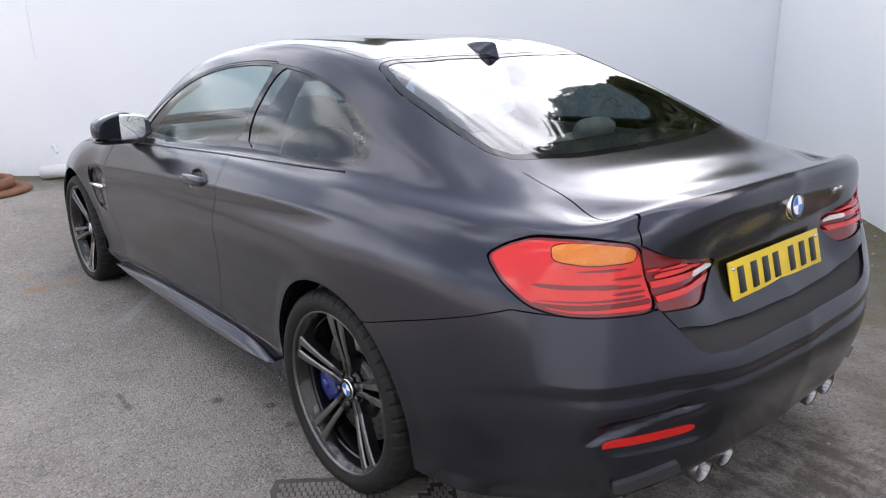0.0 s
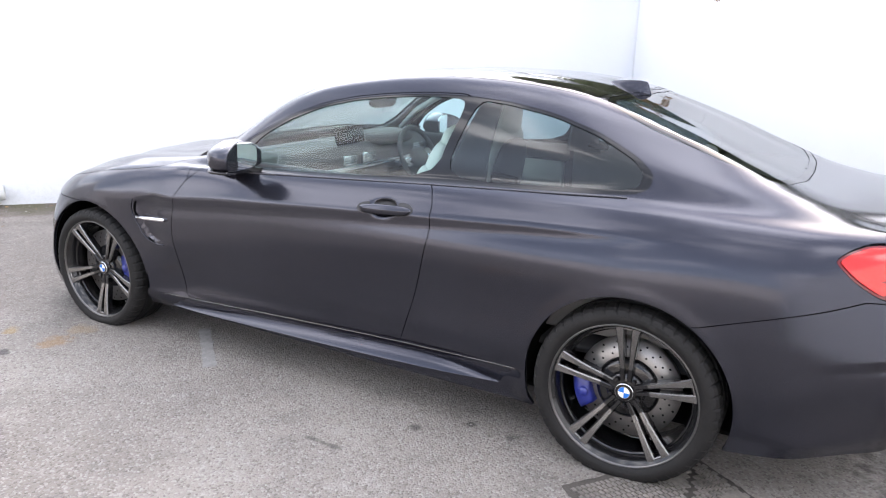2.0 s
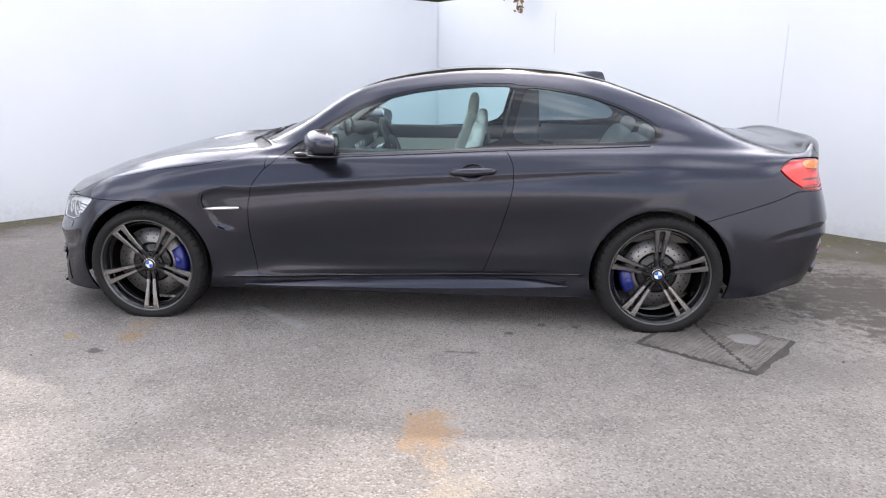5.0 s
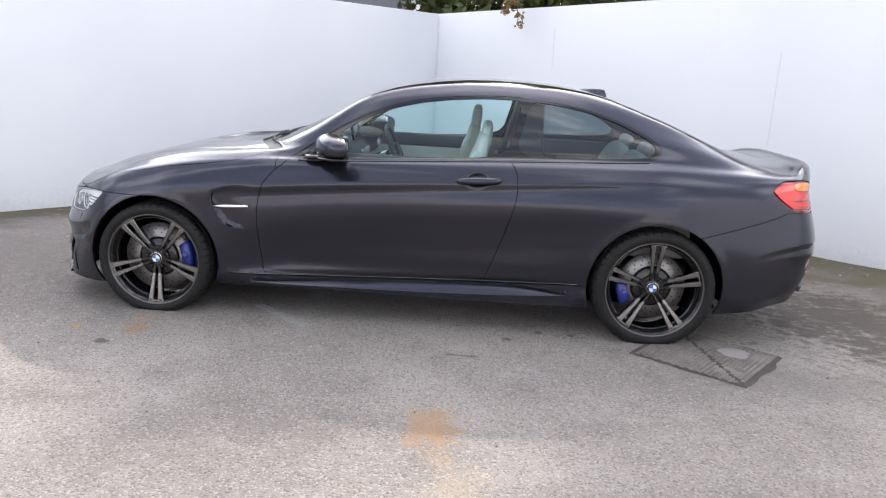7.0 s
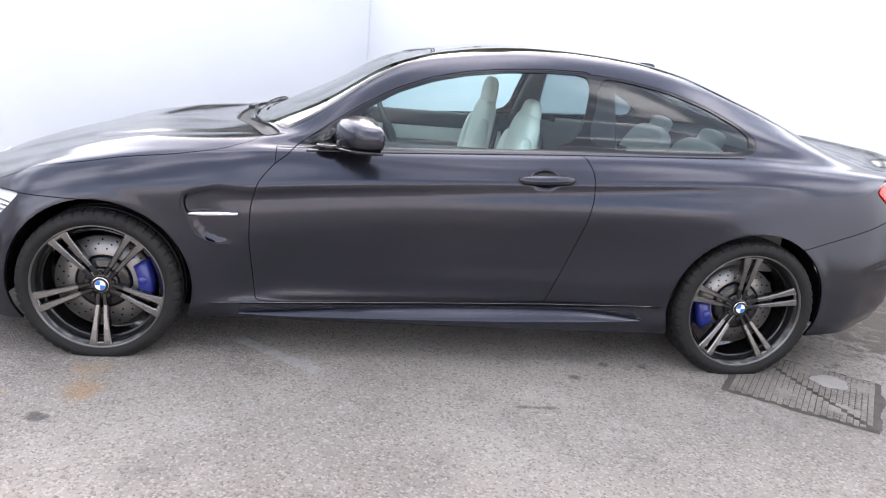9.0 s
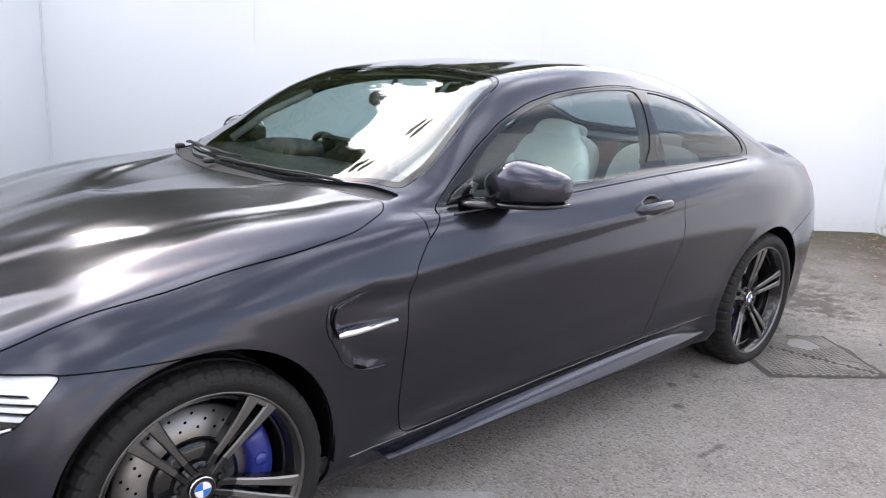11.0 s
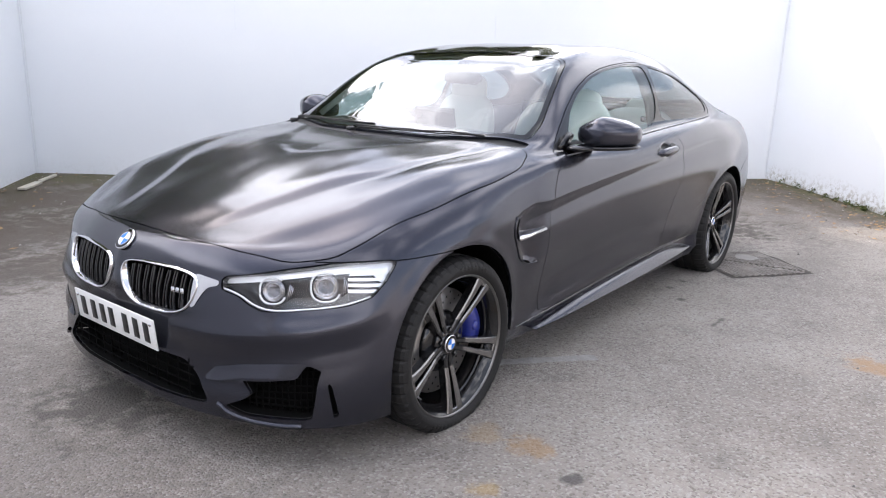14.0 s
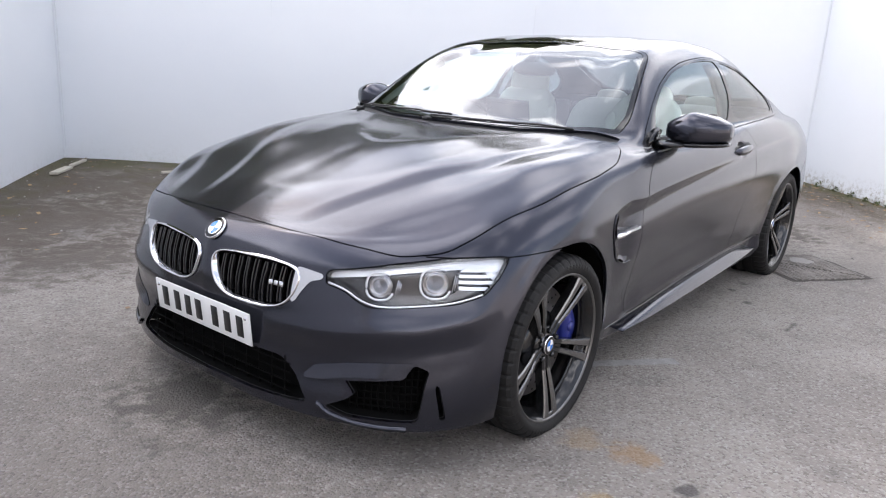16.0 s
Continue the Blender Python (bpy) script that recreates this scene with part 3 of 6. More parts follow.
SHOULDER = [(-2.09, 0, 0.685), (-2.055, 0.33, 0.685), (-1.965, 0.56, 0.69), (-1.83, 0.72, 0.715), (-1.69, 0.8, 0.765), (-1.41, 0.845, 0.83), (-0.95, 0.862, 0.885), (-0.65, 0.86, 0.907), (-0.25, 0.852, 0.915), (0.15, 0.85, 0.93), (0.6, 0.852, 0.95), (1.05, 0.856, 0.96), (1.41, 0.852, 0.96), (1.75, 0.822, 0.95), (2.0, 0.77, 0.945), (2.185, 0.685, 0.945), (2.315, 0.48, 0.983), (2.352, 0, 0.998)]
BELT = [(-2.09, 0, 0.685), (-2.052, 0.29, 0.69), (-1.955, 0.5, 0.7028), (-1.81, 0.65, 0.7363), (-1.66, 0.735, 0.7927), (-1.39, 0.785, 0.857), (-0.95, 0.815, 0.9099), (-0.65, 0.82, 0.92), (-0.25, 0.81, 0.938), (0.15, 0.805, 0.957), (0.6, 0.8, 0.98), (1.05, 0.8, 0.995), (1.41, 0.79, 1.0), (1.75, 0.755, 0.985), (2.0, 0.7, 0.97), (2.168, 0.672, 0.957), (2.3, 0.47, 0.995), (2.338, 0, 1.008)]
PANE = [(-2.09, 0, 0.685), (-2.05, 0.24, 0.695), (-1.94, 0.42, 0.7156), (-1.78, 0.55, 0.7626), (-1.61, 0.63, 0.8204), (-1.36, 0.68, 0.884), (-0.94, 0.73, 0.9298), (-0.64, 0.785, 0.955), (-0.25, 0.755, 1.05), (0.15, 0.74, 1.1), (0.6, 0.735, 1.13), (1.05, 0.735, 1.13), (1.41, 0.72, 1.09), (1.75, 0.69, 1.03), (1.99, 0.62, 0.99), (2.13, 0.6, 0.96), (2.26, 0.41, 0.985), (2.3, 0, 0.998)]
HEADER = [(-2.09, 0, 0.685), (-2.045, 0.18, 0.7), (-1.93, 0.33, 0.7272), (-1.75, 0.43, 0.7814), (-1.57, 0.5, 0.8384), (-1.32, 0.56, 0.8916), (-0.95, 0.65, 0.9328), (-0.62, 0.755, 0.9808), (-0.25, 0.68, 1.1824), (0.15, 0.645, 1.2683), (0.6, 0.63, 1.2886), (1.05, 0.635, 1.2477), (1.41, 0.64, 1.1562), (1.75, 0.63, 1.06), (1.985, 0.56, 1.0), (2.15, 0.45, 0.985), (2.245, 0.3, 0.987), (2.29, 0, 0.996)]
RAIL = [(-2.09, 0, 0.685), (-2.04, 0.13, 0.705), (-1.92, 0.24, 0.738), (-1.73, 0.32, 0.797), (-1.54, 0.38, 0.859), (-1.29, 0.43, 0.907), (-0.97, 0.52, 0.938), (-0.6, 0.7, 1.033), (-0.24, 0.61, 1.2546), (0.15, 0.575, 1.3338), (0.6, 0.56, 1.3528), (1.05, 0.56, 1.3092), (1.41, 0.575, 1.2026), (1.75, 0.585, 1.075), (1.98, 0.5, 1.005), (2.14, 0.38, 0.99), (2.24, 0.22, 0.989), (2.29, 0, 0.996)]
CROWN = [(-2.09, 0, 0.685), (-2.035, 0.07, 0.71), (-1.91, 0.12, 0.753), (-1.71, 0.17, 0.812), (-1.51, 0.2, 0.859), (-1.26, 0.23, 0.902), (-0.98, 0.28, 0.933), (-0.61, 0.38, 1.08), (-0.22, 0.34, 1.281), (0.15, 0.32, 1.37), (0.6, 0.3, 1.388), (1.05, 0.3, 1.342), (1.41, 0.32, 1.225), (1.75, 0.32, 1.088), (1.97, 0.28, 1.01), (2.13, 0.2, 0.998), (2.235, 0.11, 0.991), (2.29, 0, 0.996)]
SPINE = [(-2.09, 0, 0.685), (-2.03, 0, 0.715), (-1.9, 0, 0.758), (-1.7, 0, 0.812), (-1.5, 0, 0.854), (-1.25, 0, 0.897), (-0.98, 0, 0.933), (-0.62, 0, 1.095), (-0.22, 0, 1.291), (0.15, 0, 1.375), (0.6, 0, 1.391), (1.05, 0, 1.345), (1.41, 0, 1.227), (1.75, 0, 1.09), (1.97, 0, 1.01), (2.12, 0, 1.0), (2.23, 0, 0.992), (2.29, 0, 0.996)]
ROWS = [LOW, SKIRT, SILL, LOWER, MIDDLE, CREASE, SHOULDER, BELT, PANE, HEADER, RAIL, CROWN, SPINE]


def car_skin(nu=400, nv=196):
    """Lofts the rows into one half skin (the side at negative y)."""
    rows = np.array([spline(r, nu) for r in ROWS])
    rows[:, 0, 1] = rows[:, -1, 1] = 0
    grid = np.array([spline(rows[:, i], nv) for i in range(nu)])
    for _ in range(2):
        g = grid.copy()
        g[1:-1] = 0.5 * grid[1:-1] + 0.25 * (grid[:-2] + grid[2:])
        h = g.copy()
        h[:, 1:-1] = 0.5 * g[:, 1:-1] + 0.25 * (g[:, :-2] + g[:, 2:])
        grid = h
    grid[0, :, 1] = grid[-1, :, 1] = 0
    grid[:, -1, 1] = 0
    grid[..., 1] *= -1
    mid = rows[4]
    s = np.concatenate([[0], np.cumsum(np.hypot(*np.diff(mid[:, :2], axis=0).T))])
    S = np.zeros((nu, nv, 2))
    S[..., 0], S[..., 1] = s[:, None], np.linspace(0, len(ROWS) - 1, nv)[None]
    idx = np.arange(nu * nv).reshape(nu, nv)
    a, b, c, d = idx[:-1, :-1].ravel(), idx[1:, :-1].ravel(), idx[1:, 1:].ravel(), idx[:-1, 1:].ravel()
    T = np.vstack([np.column_stack([a, b, c]), np.column_stack([a, c, d])])
    V = side_forms(tail_recess(bonnet_dome(grid.reshape(-1, 3))))
    V = bumper_forms(V, skin_normals(V, T), S.reshape(-1, 2)[:, 0])
    return Skin(V, skin_normals(V, T), S.reshape(-1, 2), T)


def bumper_forms(V, N, s):
    """Folds in the bumpers, the hollow behind the side gill and the dent behind the door handle."""
    x, y, z = V[:, 0], np.abs(V[:, 1]), V[:, 2]
    # front: a crease below the headlamps, hollow under it
    fold = np.interp(s, (0, .25, .47, .60, .80, .95, 1.05), (.41, .417, .430, .447, .462, .489, .535))
    nose = (x < -1.6) * step(1.06, .90, s) * step(.20, .34, s)
    d = nose * (-.020 * step(-.002, .085, fold - z) * step(.30, .12, fold - z) + .003 * step(.05, .0, np.abs(fold - z)))
    # rear: the lower half tucks in under a crease
    fold = np.interp(s, (4.6, 4.75, 4.87, 5.03, 5.13, 5.31, 5.56, 6.0), (.50, .541, .573, .598, .600, .603, .585, .575))
    back = (x > 1.85) * step(4.70, 4.98, s)
    d -= back * (.010 * step(-.004, .022, fold - z) + .020 * np.clip((fold - z - .05) / .25, 0, 1.2))
    # corner scoop above the reflector
    d -= (x > 2.1) * .016 * step(5.05, 5.12, s) * step(5.44, 5.34, s) * step(.455, .470, z - .20 * (s - 5.14)) * step(.535, .49, z - .12 * (s - 5.14))
    # gill: the wing is let in behind the slot, under a line that runs back to the door
    edge = np.interp(z, (.515, .527, .544, .607, .681, .719), (-.89, -.955, -.996, -1.038, -1.068, -1.061))
    top = np.interp(x, (-1.061, -.935, -.810), (.719, .754, .763))
    gill = (y > .6) * step(-.012, .020, x - edge) * step(-.80, -1.0, x) * step(-.008, .022, top - z) * step(.500, .540, z)
    d -= .014 * gill
    V += N * d[:, None]
    r = np.hypot((x - .400) / .068, (z - .862) / .038)
    V[:, 1] += (y > .6) * .020 * step(1.0, .55, r)
    return V


def step(a, b, x):
    t = np.clip((x - a) / (b - a), 0, 1)
    return t * t * (3 - 2 * t)


def bonnet_dome(V):
    """Raises the bonnet's middle between two creases that widen towards the screen, with a power bulge that drops behind its ridge."""
    x, y = V[:, 0], np.abs(V[:, 1])
    here = step(-2.04, -1.85, x) * step(-.78, -.95, x) * (V[:, 2] > 0.6)
    wide = np.interp(x, (-2.05, -1.89, -1.79, -1.63, -1.40, -1.0), (.27, .32, .36, .44, .57, .66))
    V[:, 2] += here * .008 * step(wide + .020, wide - .060, y)
    roll = y - np.interp(x, (-2.0, -1.86, -1.67, -1.49, -1.2, -.9), (.43, .52, .645, .69, .735, .76))
    V[:, 2] -= here * .008 * step(-.005, .085, roll) * step(.30, .12, roll)
    ridge = np.interp(y, (0, .06, .14, .21, .32, .45), (-1.405, -1.395, -1.35, -1.285, -1.145, -.93))
    u = x - ridge
    bulge = step(-.42, 0, u) * (1 - .62 * step(.004, .085, u)) * step(-.80, -1.0, x) * step(.52, .26, y)
    V[:, 2] += here * .021 * bulge
    return V


def tail_recess(V):
    """Sets the boot's rear face in under its lip, with a shelf where the bumper begins, and hollows the bumper's lower corners."""
    x, y, z = V[:, 0], np.abs(V[:, 1]), V[:, 2]
    here = (x > 2.0) * np.clip((.985 - z) / .185, 0, 1) * step(.618, .65, z) * (.35 + .65 * step(.64, .74, z))
    V[:, 0] -= here * (.060 * step(.54, .30, y) + .010 * step(.62, .5, y))
    low = (x > 2.15) * step(.40, .44, z) * step(.52, .47, z) * step(.42, .48, y) * step(.76, .70, y)
    V[:, 0] -= .018 * low
    V[:, 2] += .012 * step(2.18, 2.33, x + .10 * y) * step(.955, .985, z)
    return V


FLANK = [(.12, 0), (.07, .001), (.03, .004), (.008, .0075), (-.004, .006), (-.022, -.002), (-.042, -.0052), (-.07, .0000), (-.10, .0065), (-.13, .0112), (-.17, .0138), (-.22, .0120), (-.28, .0065), (-.36, 0)]
FOLD = [(.48, 0), (.44, .0004), (.41, .0025), (.38, .0060), (.35, .0105), (.325, .0145), (.308, .0165), (.298, .0150), (.288, .0100), (.276, .0040), (.262, .0005), (.25, 0)]


def sill_line(x):
    """Height of the thin line along the foot of the doors."""
    return .276 + .034 * x


def side_forms(V):
    """The crease along the doors, the fold above the sill and the lips of the wheel arches."""
    x, y, z = V[:, 0], np.abs(V[:, 1]), V[:, 2]
    flank = step(-1.06, -.86, x) * step(1.75, 1.0, x) * (y > .6)
    crease = np.interp(x, (-1.05, -.8, -.5, -.18, .13, .7, 1.0, 1.3, 1.8), (.731, .750, .778, .803, .826, .860, .878, .890, .900))
    # outward shift against the height over (or under) the crease
    knots = spline(FLANK, 160)
    V[:, 1] -= flank * np.interp(z - crease, knots[::-1, 0], knots[::-1, 1])
    lowf = step(-.85, -.6, x) * step(1.0, .7, x) * (y > .6)
    knots = spline(FOLD, 120)
    V[:, 1] -= lowf * np.interp(z - .03 * x, knots[::-1, 0], knots[::-1, 1])
    # under the door line the sill stands back behind the skirt blade
    under = step(-1.0, -.86, x) * step(1.04, .94, x) * (y > .6) * step(.001, -.011, z - sill_line(x))
    V[:, 1] += under * np.maximum(-.866 - V[:, 1], 0)
    for wx, wz, wr in ((-1.406, .312, .360), (1.406, .318, .371)):
        r = np.hypot(x - wx, z - wz) - wr
        V[:, 1] -= np.where((y > .7) & (z < .78), .004 * step(.05, .005, np.abs(r)) * step(.16, .30, z), 0)
    return V


def skin_normals(V, T):
    """Vertex normals of a half skin, as if it were joined to its mirror image."""
    fn = np.cross(V[T[:, 1]] - V[T[:, 0]], V[T[:, 2]] - V[T[:, 0]])
    N = np.zeros_like(V)
    for k in range(3):
        np.add.at(N, T[:, k], fn)
    N[np.abs(V[:, 1]) < 1e-6, 1] = 0
    _, first, inv = np.unique(np.round(V * 20000).astype(int), axis=0, return_index=True, return_inverse=True)
    inv = inv.reshape(-1)
    M = np.zeros((len(first), 3))
    np.add.at(M, inv, N)
    N = M[inv]
    return N / np.maximum(np.linalg.norm(N, axis=1), 1e-12)[:, None]


SKIN = car_skin()


def arch_cut(s):
    for wx, wz, wr in ((-1.406, .312, .360), (1.406, .318, .371)):
        s = s.keep(np.where(s.V[:, 2] < 0.8, np.hypot(s.V[:, 0] - wx, s.V[:, 2] - wz) - wr, 1.0))
    return s


def skin_at(s, z):
    """The place and normal on the skin at the plan length s and the height z (below the shoulder)."""
    w = np.hypot(SKIN.S[:, 0] - s, SKIN.V[:, 2] - z) + (SKIN.S[:, 1] > 6.2) * 9
    k = np.argsort(w)[:4]
    q = 1 / (w[k] + 1e-4)
    q /= q.sum()
    n = (SKIN.N[k] * q[:, None]).sum(0)
    return Vector((SKIN.V[k] * q[:, None]).sum(0)), Vector(n).normalized()


def facing(p, n, flip=1):
    """A pose at p whose -y axis looks along n; flip -1 gives the mirror side."""
    p, n = Vector((p.x, p.y * flip, p.z)), Vector((n.x, n.y * flip, n.z))
    yv = -n
    zv = (Vector((0, 0, 1)) - yv * yv.z).normalized()
    xv = yv.cross(zv)
    m = Matrix((xv, yv, zv)).transposed().to_4x4()
    m.translation = p
    return m


def mixed(name, bm, mats, parent, label="", smooth=True):
    ob = part(name, bm, mats[0], parent, label, smooth)
    for m in mats[1:]:
        ob.data.materials.append(m)
    return ob


# Outlines of the panels: SIDE ones in (x, z), BELT ones in (plan length, z), TOP ones in (x, y).
DLO = rounded([(-.66, .912), (-.515, 1.003), (-.396, 1.083), (-.245, 1.166), (-.09, 1.224), (.067, 1.26), (.225, 1.281), (.416, 1.297), (.607, 1.299), (.798, 1.286), (.989, 1.255), (1.179, 1.198), (1.335, 1.126), (1.40, 1.078), (1.40, 1.032), (1.345, 1.003), (.561, .968), (-.311, .922)], 4, .3)
PANE_F = rounded([(-0.52, 0.923), (-0.37, 1.078), (-0.235, 1.158), (-0.08, 1.217), (0.07, 1.252), (0.225, 1.274), (0.416, 1.289), (0.628, 1.290), (0.548, 0.980), (-0.311, 0.933)], 4, .25)
PANE_R = rounded([(0.590, 0.984), (0.668, 1.287), (0.8, 1.276), (0.989, 1.245), (1.17, 1.19), (1.32, 1.12), (1.365, 1.08), (1.36, 1.036), (1.31, 1.019)], 4, .25)
DOOR = rounded([(-.675, .888), (-.73, .845), (-.785, .775), (-.812, .68), (-.817, .53), (-.80, .34), (-.79, .256), (-.60, .261), (.36, .292), (.458, .2965), (.475, .33), (.544, .522), (.594, .687), (.617, .80), (.611, .90), (.585, .95), (.555, .972), (.64, 1.29), (.60, 1.305), (.416, 1.303), (.225, 1.288), (.067, 1.267), (-.09, 1.231), (-.245, 1.173), (-.396, 1.09), (-.515, 1.01), (-.65, .915)], 4, .22)
BONNET = rounded([(-2.062, .06), (-2.062, -.06), (-2.054, -.254), (-2.016, -.472), (-1.955, -.645), (-1.855, -.752), (-1.743, -.802), (-1.508, -.852), (-1.156, -.866), (-.95, -.85), (-.82, -.80), (-.785, -.75), (-.87, -.57), (-.955, -.34), (-.985, .06)], 4, .3)
SCREEN_TOP = rounded([(-.905, .06), (-.885, -.34), (-.80, -.56), (-.705, -.722), (-.59, -.720), (-.40, -.662), (-.14, -.578), (-.07, -.35), (-.03, .06)], 4, .22)
COWL = rounded([(-.978, .06), (-.948, -.34), (-.863, -.57), (-.777, -.755), (-.715, -.74), (-.81, -.56), (-.895, -.34), (-.915, .06)], 3, .15)
ROOF = rounded([(-.018, .06), (-.05, -.32), (-.095, -.50), (-.05, -.54), (.6, -.535), (1.06, -.53), (1.115, -.515), (1.13, -.3), (1.14, .06)], 4, .2)
REAR_PANE = rounded([(1.155, .06), (1.15, -.3), (1.145, -.535), (1.33, -.585), (1.59, -.597), (1.745, -.588), (1.82, -.54), (1.865, -.30), (1.875, .06)], 4, .22)
BOOT = [(.08, .632), (-.35, .632), (-.447, .640), (-.486, .66), (-.572, .766), (-.598, .86), (-.602, .915), (-.596, .958), (-.575, .985), (-.565, 1.0), (-.570, 1.1), (.08, 1.1)]
BOOT_SHADE = [(.08, .60), (-.60, .60), (-.60, .72), (-.50, .712), (-.40, .690), (-.25, .679), (.08, .674)]
LAMP = rounded([(4.785, .886), (4.836, .915), (4.914, .937), (5.094, .939), (5.243, .925), (5.308, .765), (5.184, .765), (5.039, .769), (4.951, .784), (4.865, .828)], 5, .3)
LAMP_BOOT = rounded([(5.22, .928), (5.347, .885), (5.590, .832), (5.575, .797), (5.50, .742), (5.28, .764)], 5, .2)
HEADLAMP = rounded([(.487, .611), (.600, .630), (.704, .648), (.878, .669), (1.060, .672), (1.024, .617), (.982, .564), (.893, .536), (.757, .524), (.640, .518), (.598, .535), (.555, .560), (.495, .572)], 4, .25)
KIDNEY = rounded([(.030, .578), (.048, .602), (.130, .614), (.250, .618), (.360, .611), (.412, .592), (.408, .540), (.372, .487), (.300, .464), (.200, .459), (.115, .463), (.062, .490), (.036, .535)], 5, .35)
CHIN = rounded([(-.1, .335), (.217, .328), (.335, .315), (.398, .27), (.455, .195), (.40, .185), (-.1, .178)], 5, .25)
INTAKE = rounded([(.585, .296), (.70, .312), (.775, .322), (.80, .354), (.852, .336), (.838, .26), (.815, .175), (.60, .172), (.525, .198), (.60, .228), (.625, .250)], 4, .15)
SLOT = rounded([(.872, .300), (.888, .288), (.904, .185), (.884, .178)], 4, .15)
GAP = 0.0018

# Panels, cut from the one skin.
car = thing("car", "matte dark grey two-door coupe parked on worn asphalt", "car")
rest = arch_cut(SKIN)


def cut(rest, outline, uv, where=None, gap=GAP):
    """Splits the skin at an outline: the piece inside and the rest, a gap apart. where limits it to a part of the skin."""
    f = within(uv(rest), outline)
    if where is not None:
        f = np.where(where(rest), f, -0.2)
    piece = rest.keep(f - gap)
    return piece, rest.keep(-f - gap)


low = lambda s: s.S[:, 1] < 10.1
front = lambda s: (s.V[:, 0] < -1.6) & (s.S[:, 1] < 6.6)
tail = lambda s: s.V[:, 0] > 1.8
top = lambda s: s.S[:, 1] > 5.4

dlo, rest = cut(rest, DLO, side, lambda s: (s.S[:, 1] > 5.2) & low(s), 0.0)
screen, rest = cut(rest, SCREEN_TOP, plan, lambda s: s.S[:, 1] > 8.2)
cowl, rest = cut(rest, COWL, plan, lambda s: s.S[:, 1] > 6.0)
bonnet, rest = cut(rest, BONNET, plan, lambda s: (s.S[:, 1] > 4.2) & (s.V[:, 2] > .62))
roof, rest = cut(rest, ROOF, plan, lambda s: s.S[:, 1] > 9.0)
rear_pane, rest = cut(rest, REAR_PANE, plan, lambda s: s.S[:, 1] > 8.2)
lamp, rest = cut(rest, LAMP, belt, lambda s: tail(s) & (s.S[:, 1] < 6.6))
boot, rest = cut(rest, BOOT, face, lambda s: s.V[:, 0] > 1.86 + 0.0 * s.V[:, 1])
lamp_boot, boot = cut(boot, LAMP_BOOT, belt, lambda s: s.S[:, 1] < 6.6)
boot_shade, boot = cut(boot, BOOT_SHADE, face, lambda s: s.S[:, 1] < 5.2)
headlamp, rest = cut(rest, HEADLAMP, belt, front)
kidney, rest = cut(rest, KIDNEY, belt, front, 0.0)
chin, rest = cut(rest, CHIN, belt, front, 0.0)
intake, rest = cut(rest, INTAKE, belt, front, 0.0)
slot, rest = cut(rest, SLOT, belt, front, 0.0)
# the front bumper ends at the bonnet, the headlamps and the arch
f = np.minimum(.668 - rest.V[:, 2], -1.44 - rest.V[:, 0])
f = np.where((rest.V[:, 0] < -1.9) & (rest.V[:, 2] < .70), .1, f)
bumper = rest.keep(f - GAP)
rest = rest.keep(-f - GAP)
bump_line = np.array([(4.36, .617), (4.438, .632), (4.833, .750), (4.905, .772), (5.305, .768), (5.315, .80), (6.4, .80), (6.4, .1), (4.36, .1)])
rear_bumper, rest = cut(rest, bump_line, belt, lambda s: (s.V[:, 0] > 1.45) & (s.S[:, 1] < 6.2))
door, rest = cut(rest, DOOR, side, lambda s: low(s))
f = -.72 - rest.V[:, 0]
f = np.where(rest.S[:, 1] > 6.9, -.3, f)
wing = rest.keep(np.minimum(f - GAP, np.where(rest.V[:, 2] < .262, -.1, 1)))
shell = rest.keep(np.maximum(-f - GAP, np.where(rest.V[:, 2] < .262, .1, -1)))


def both_sides(name, skin, mat, parent, label="", depth=.012):
    a = skin.build(name, mat, parent, label, depth)
    b = skin.mirrored().build(name, mat, parent, label, depth)
    return a, b


shell.build("body_shell", PAINT, car, both=True)
bonnet.build("bonnet", PAINT, car, "satin dark grey bonnet with a raised power dome", both=True)
both_sides("front_wing", wing, PAINT, car)
front_bumper = bumper.build("front_bumper", PAINT, car, "dark grey front bumper with black air intakes", both=True)
back_bumper = rear_bumper.build("rear_bumper", PAINT, car, both=True)
boot_lid = boot.build("boot_lid", PAINT, car, both=True)
# black strip: the shade under the boot lid is put into its colour
boot_shade.shifted(-.016).build("boot_shade_strip", TRIM, boot_lid, "black strip painting in the shade under the boot lid", both=True)
CARBON = material("lacquered_carbon_roof", (0.012, 0.012, 0.013), 0.10, spread=0.2, scale=60, coat=0.6)
roof.build("roof_panel", CARBON, car, "glossy black carbon roof panel", both=True)
windscreen = screen.shifted(-.003).build("windscreen", SCREEN, car, "clear windscreen with a slight green tint", depth=.004, both=True)
rear_window = rear_pane.shifted(-.003).build("rear_window", BACKLIGHT, car, "dark tinted rear window", depth=.004, both=True)
cowl.shifted(-.012).build("cowl_panel", TRIM, car, "black plastic cowl under the windscreen", both=True)

doors = both_sides("door", door, PAINT, car)
frame_skin = dlo.outside(PANE_F, side).outside(PANE_R, side)
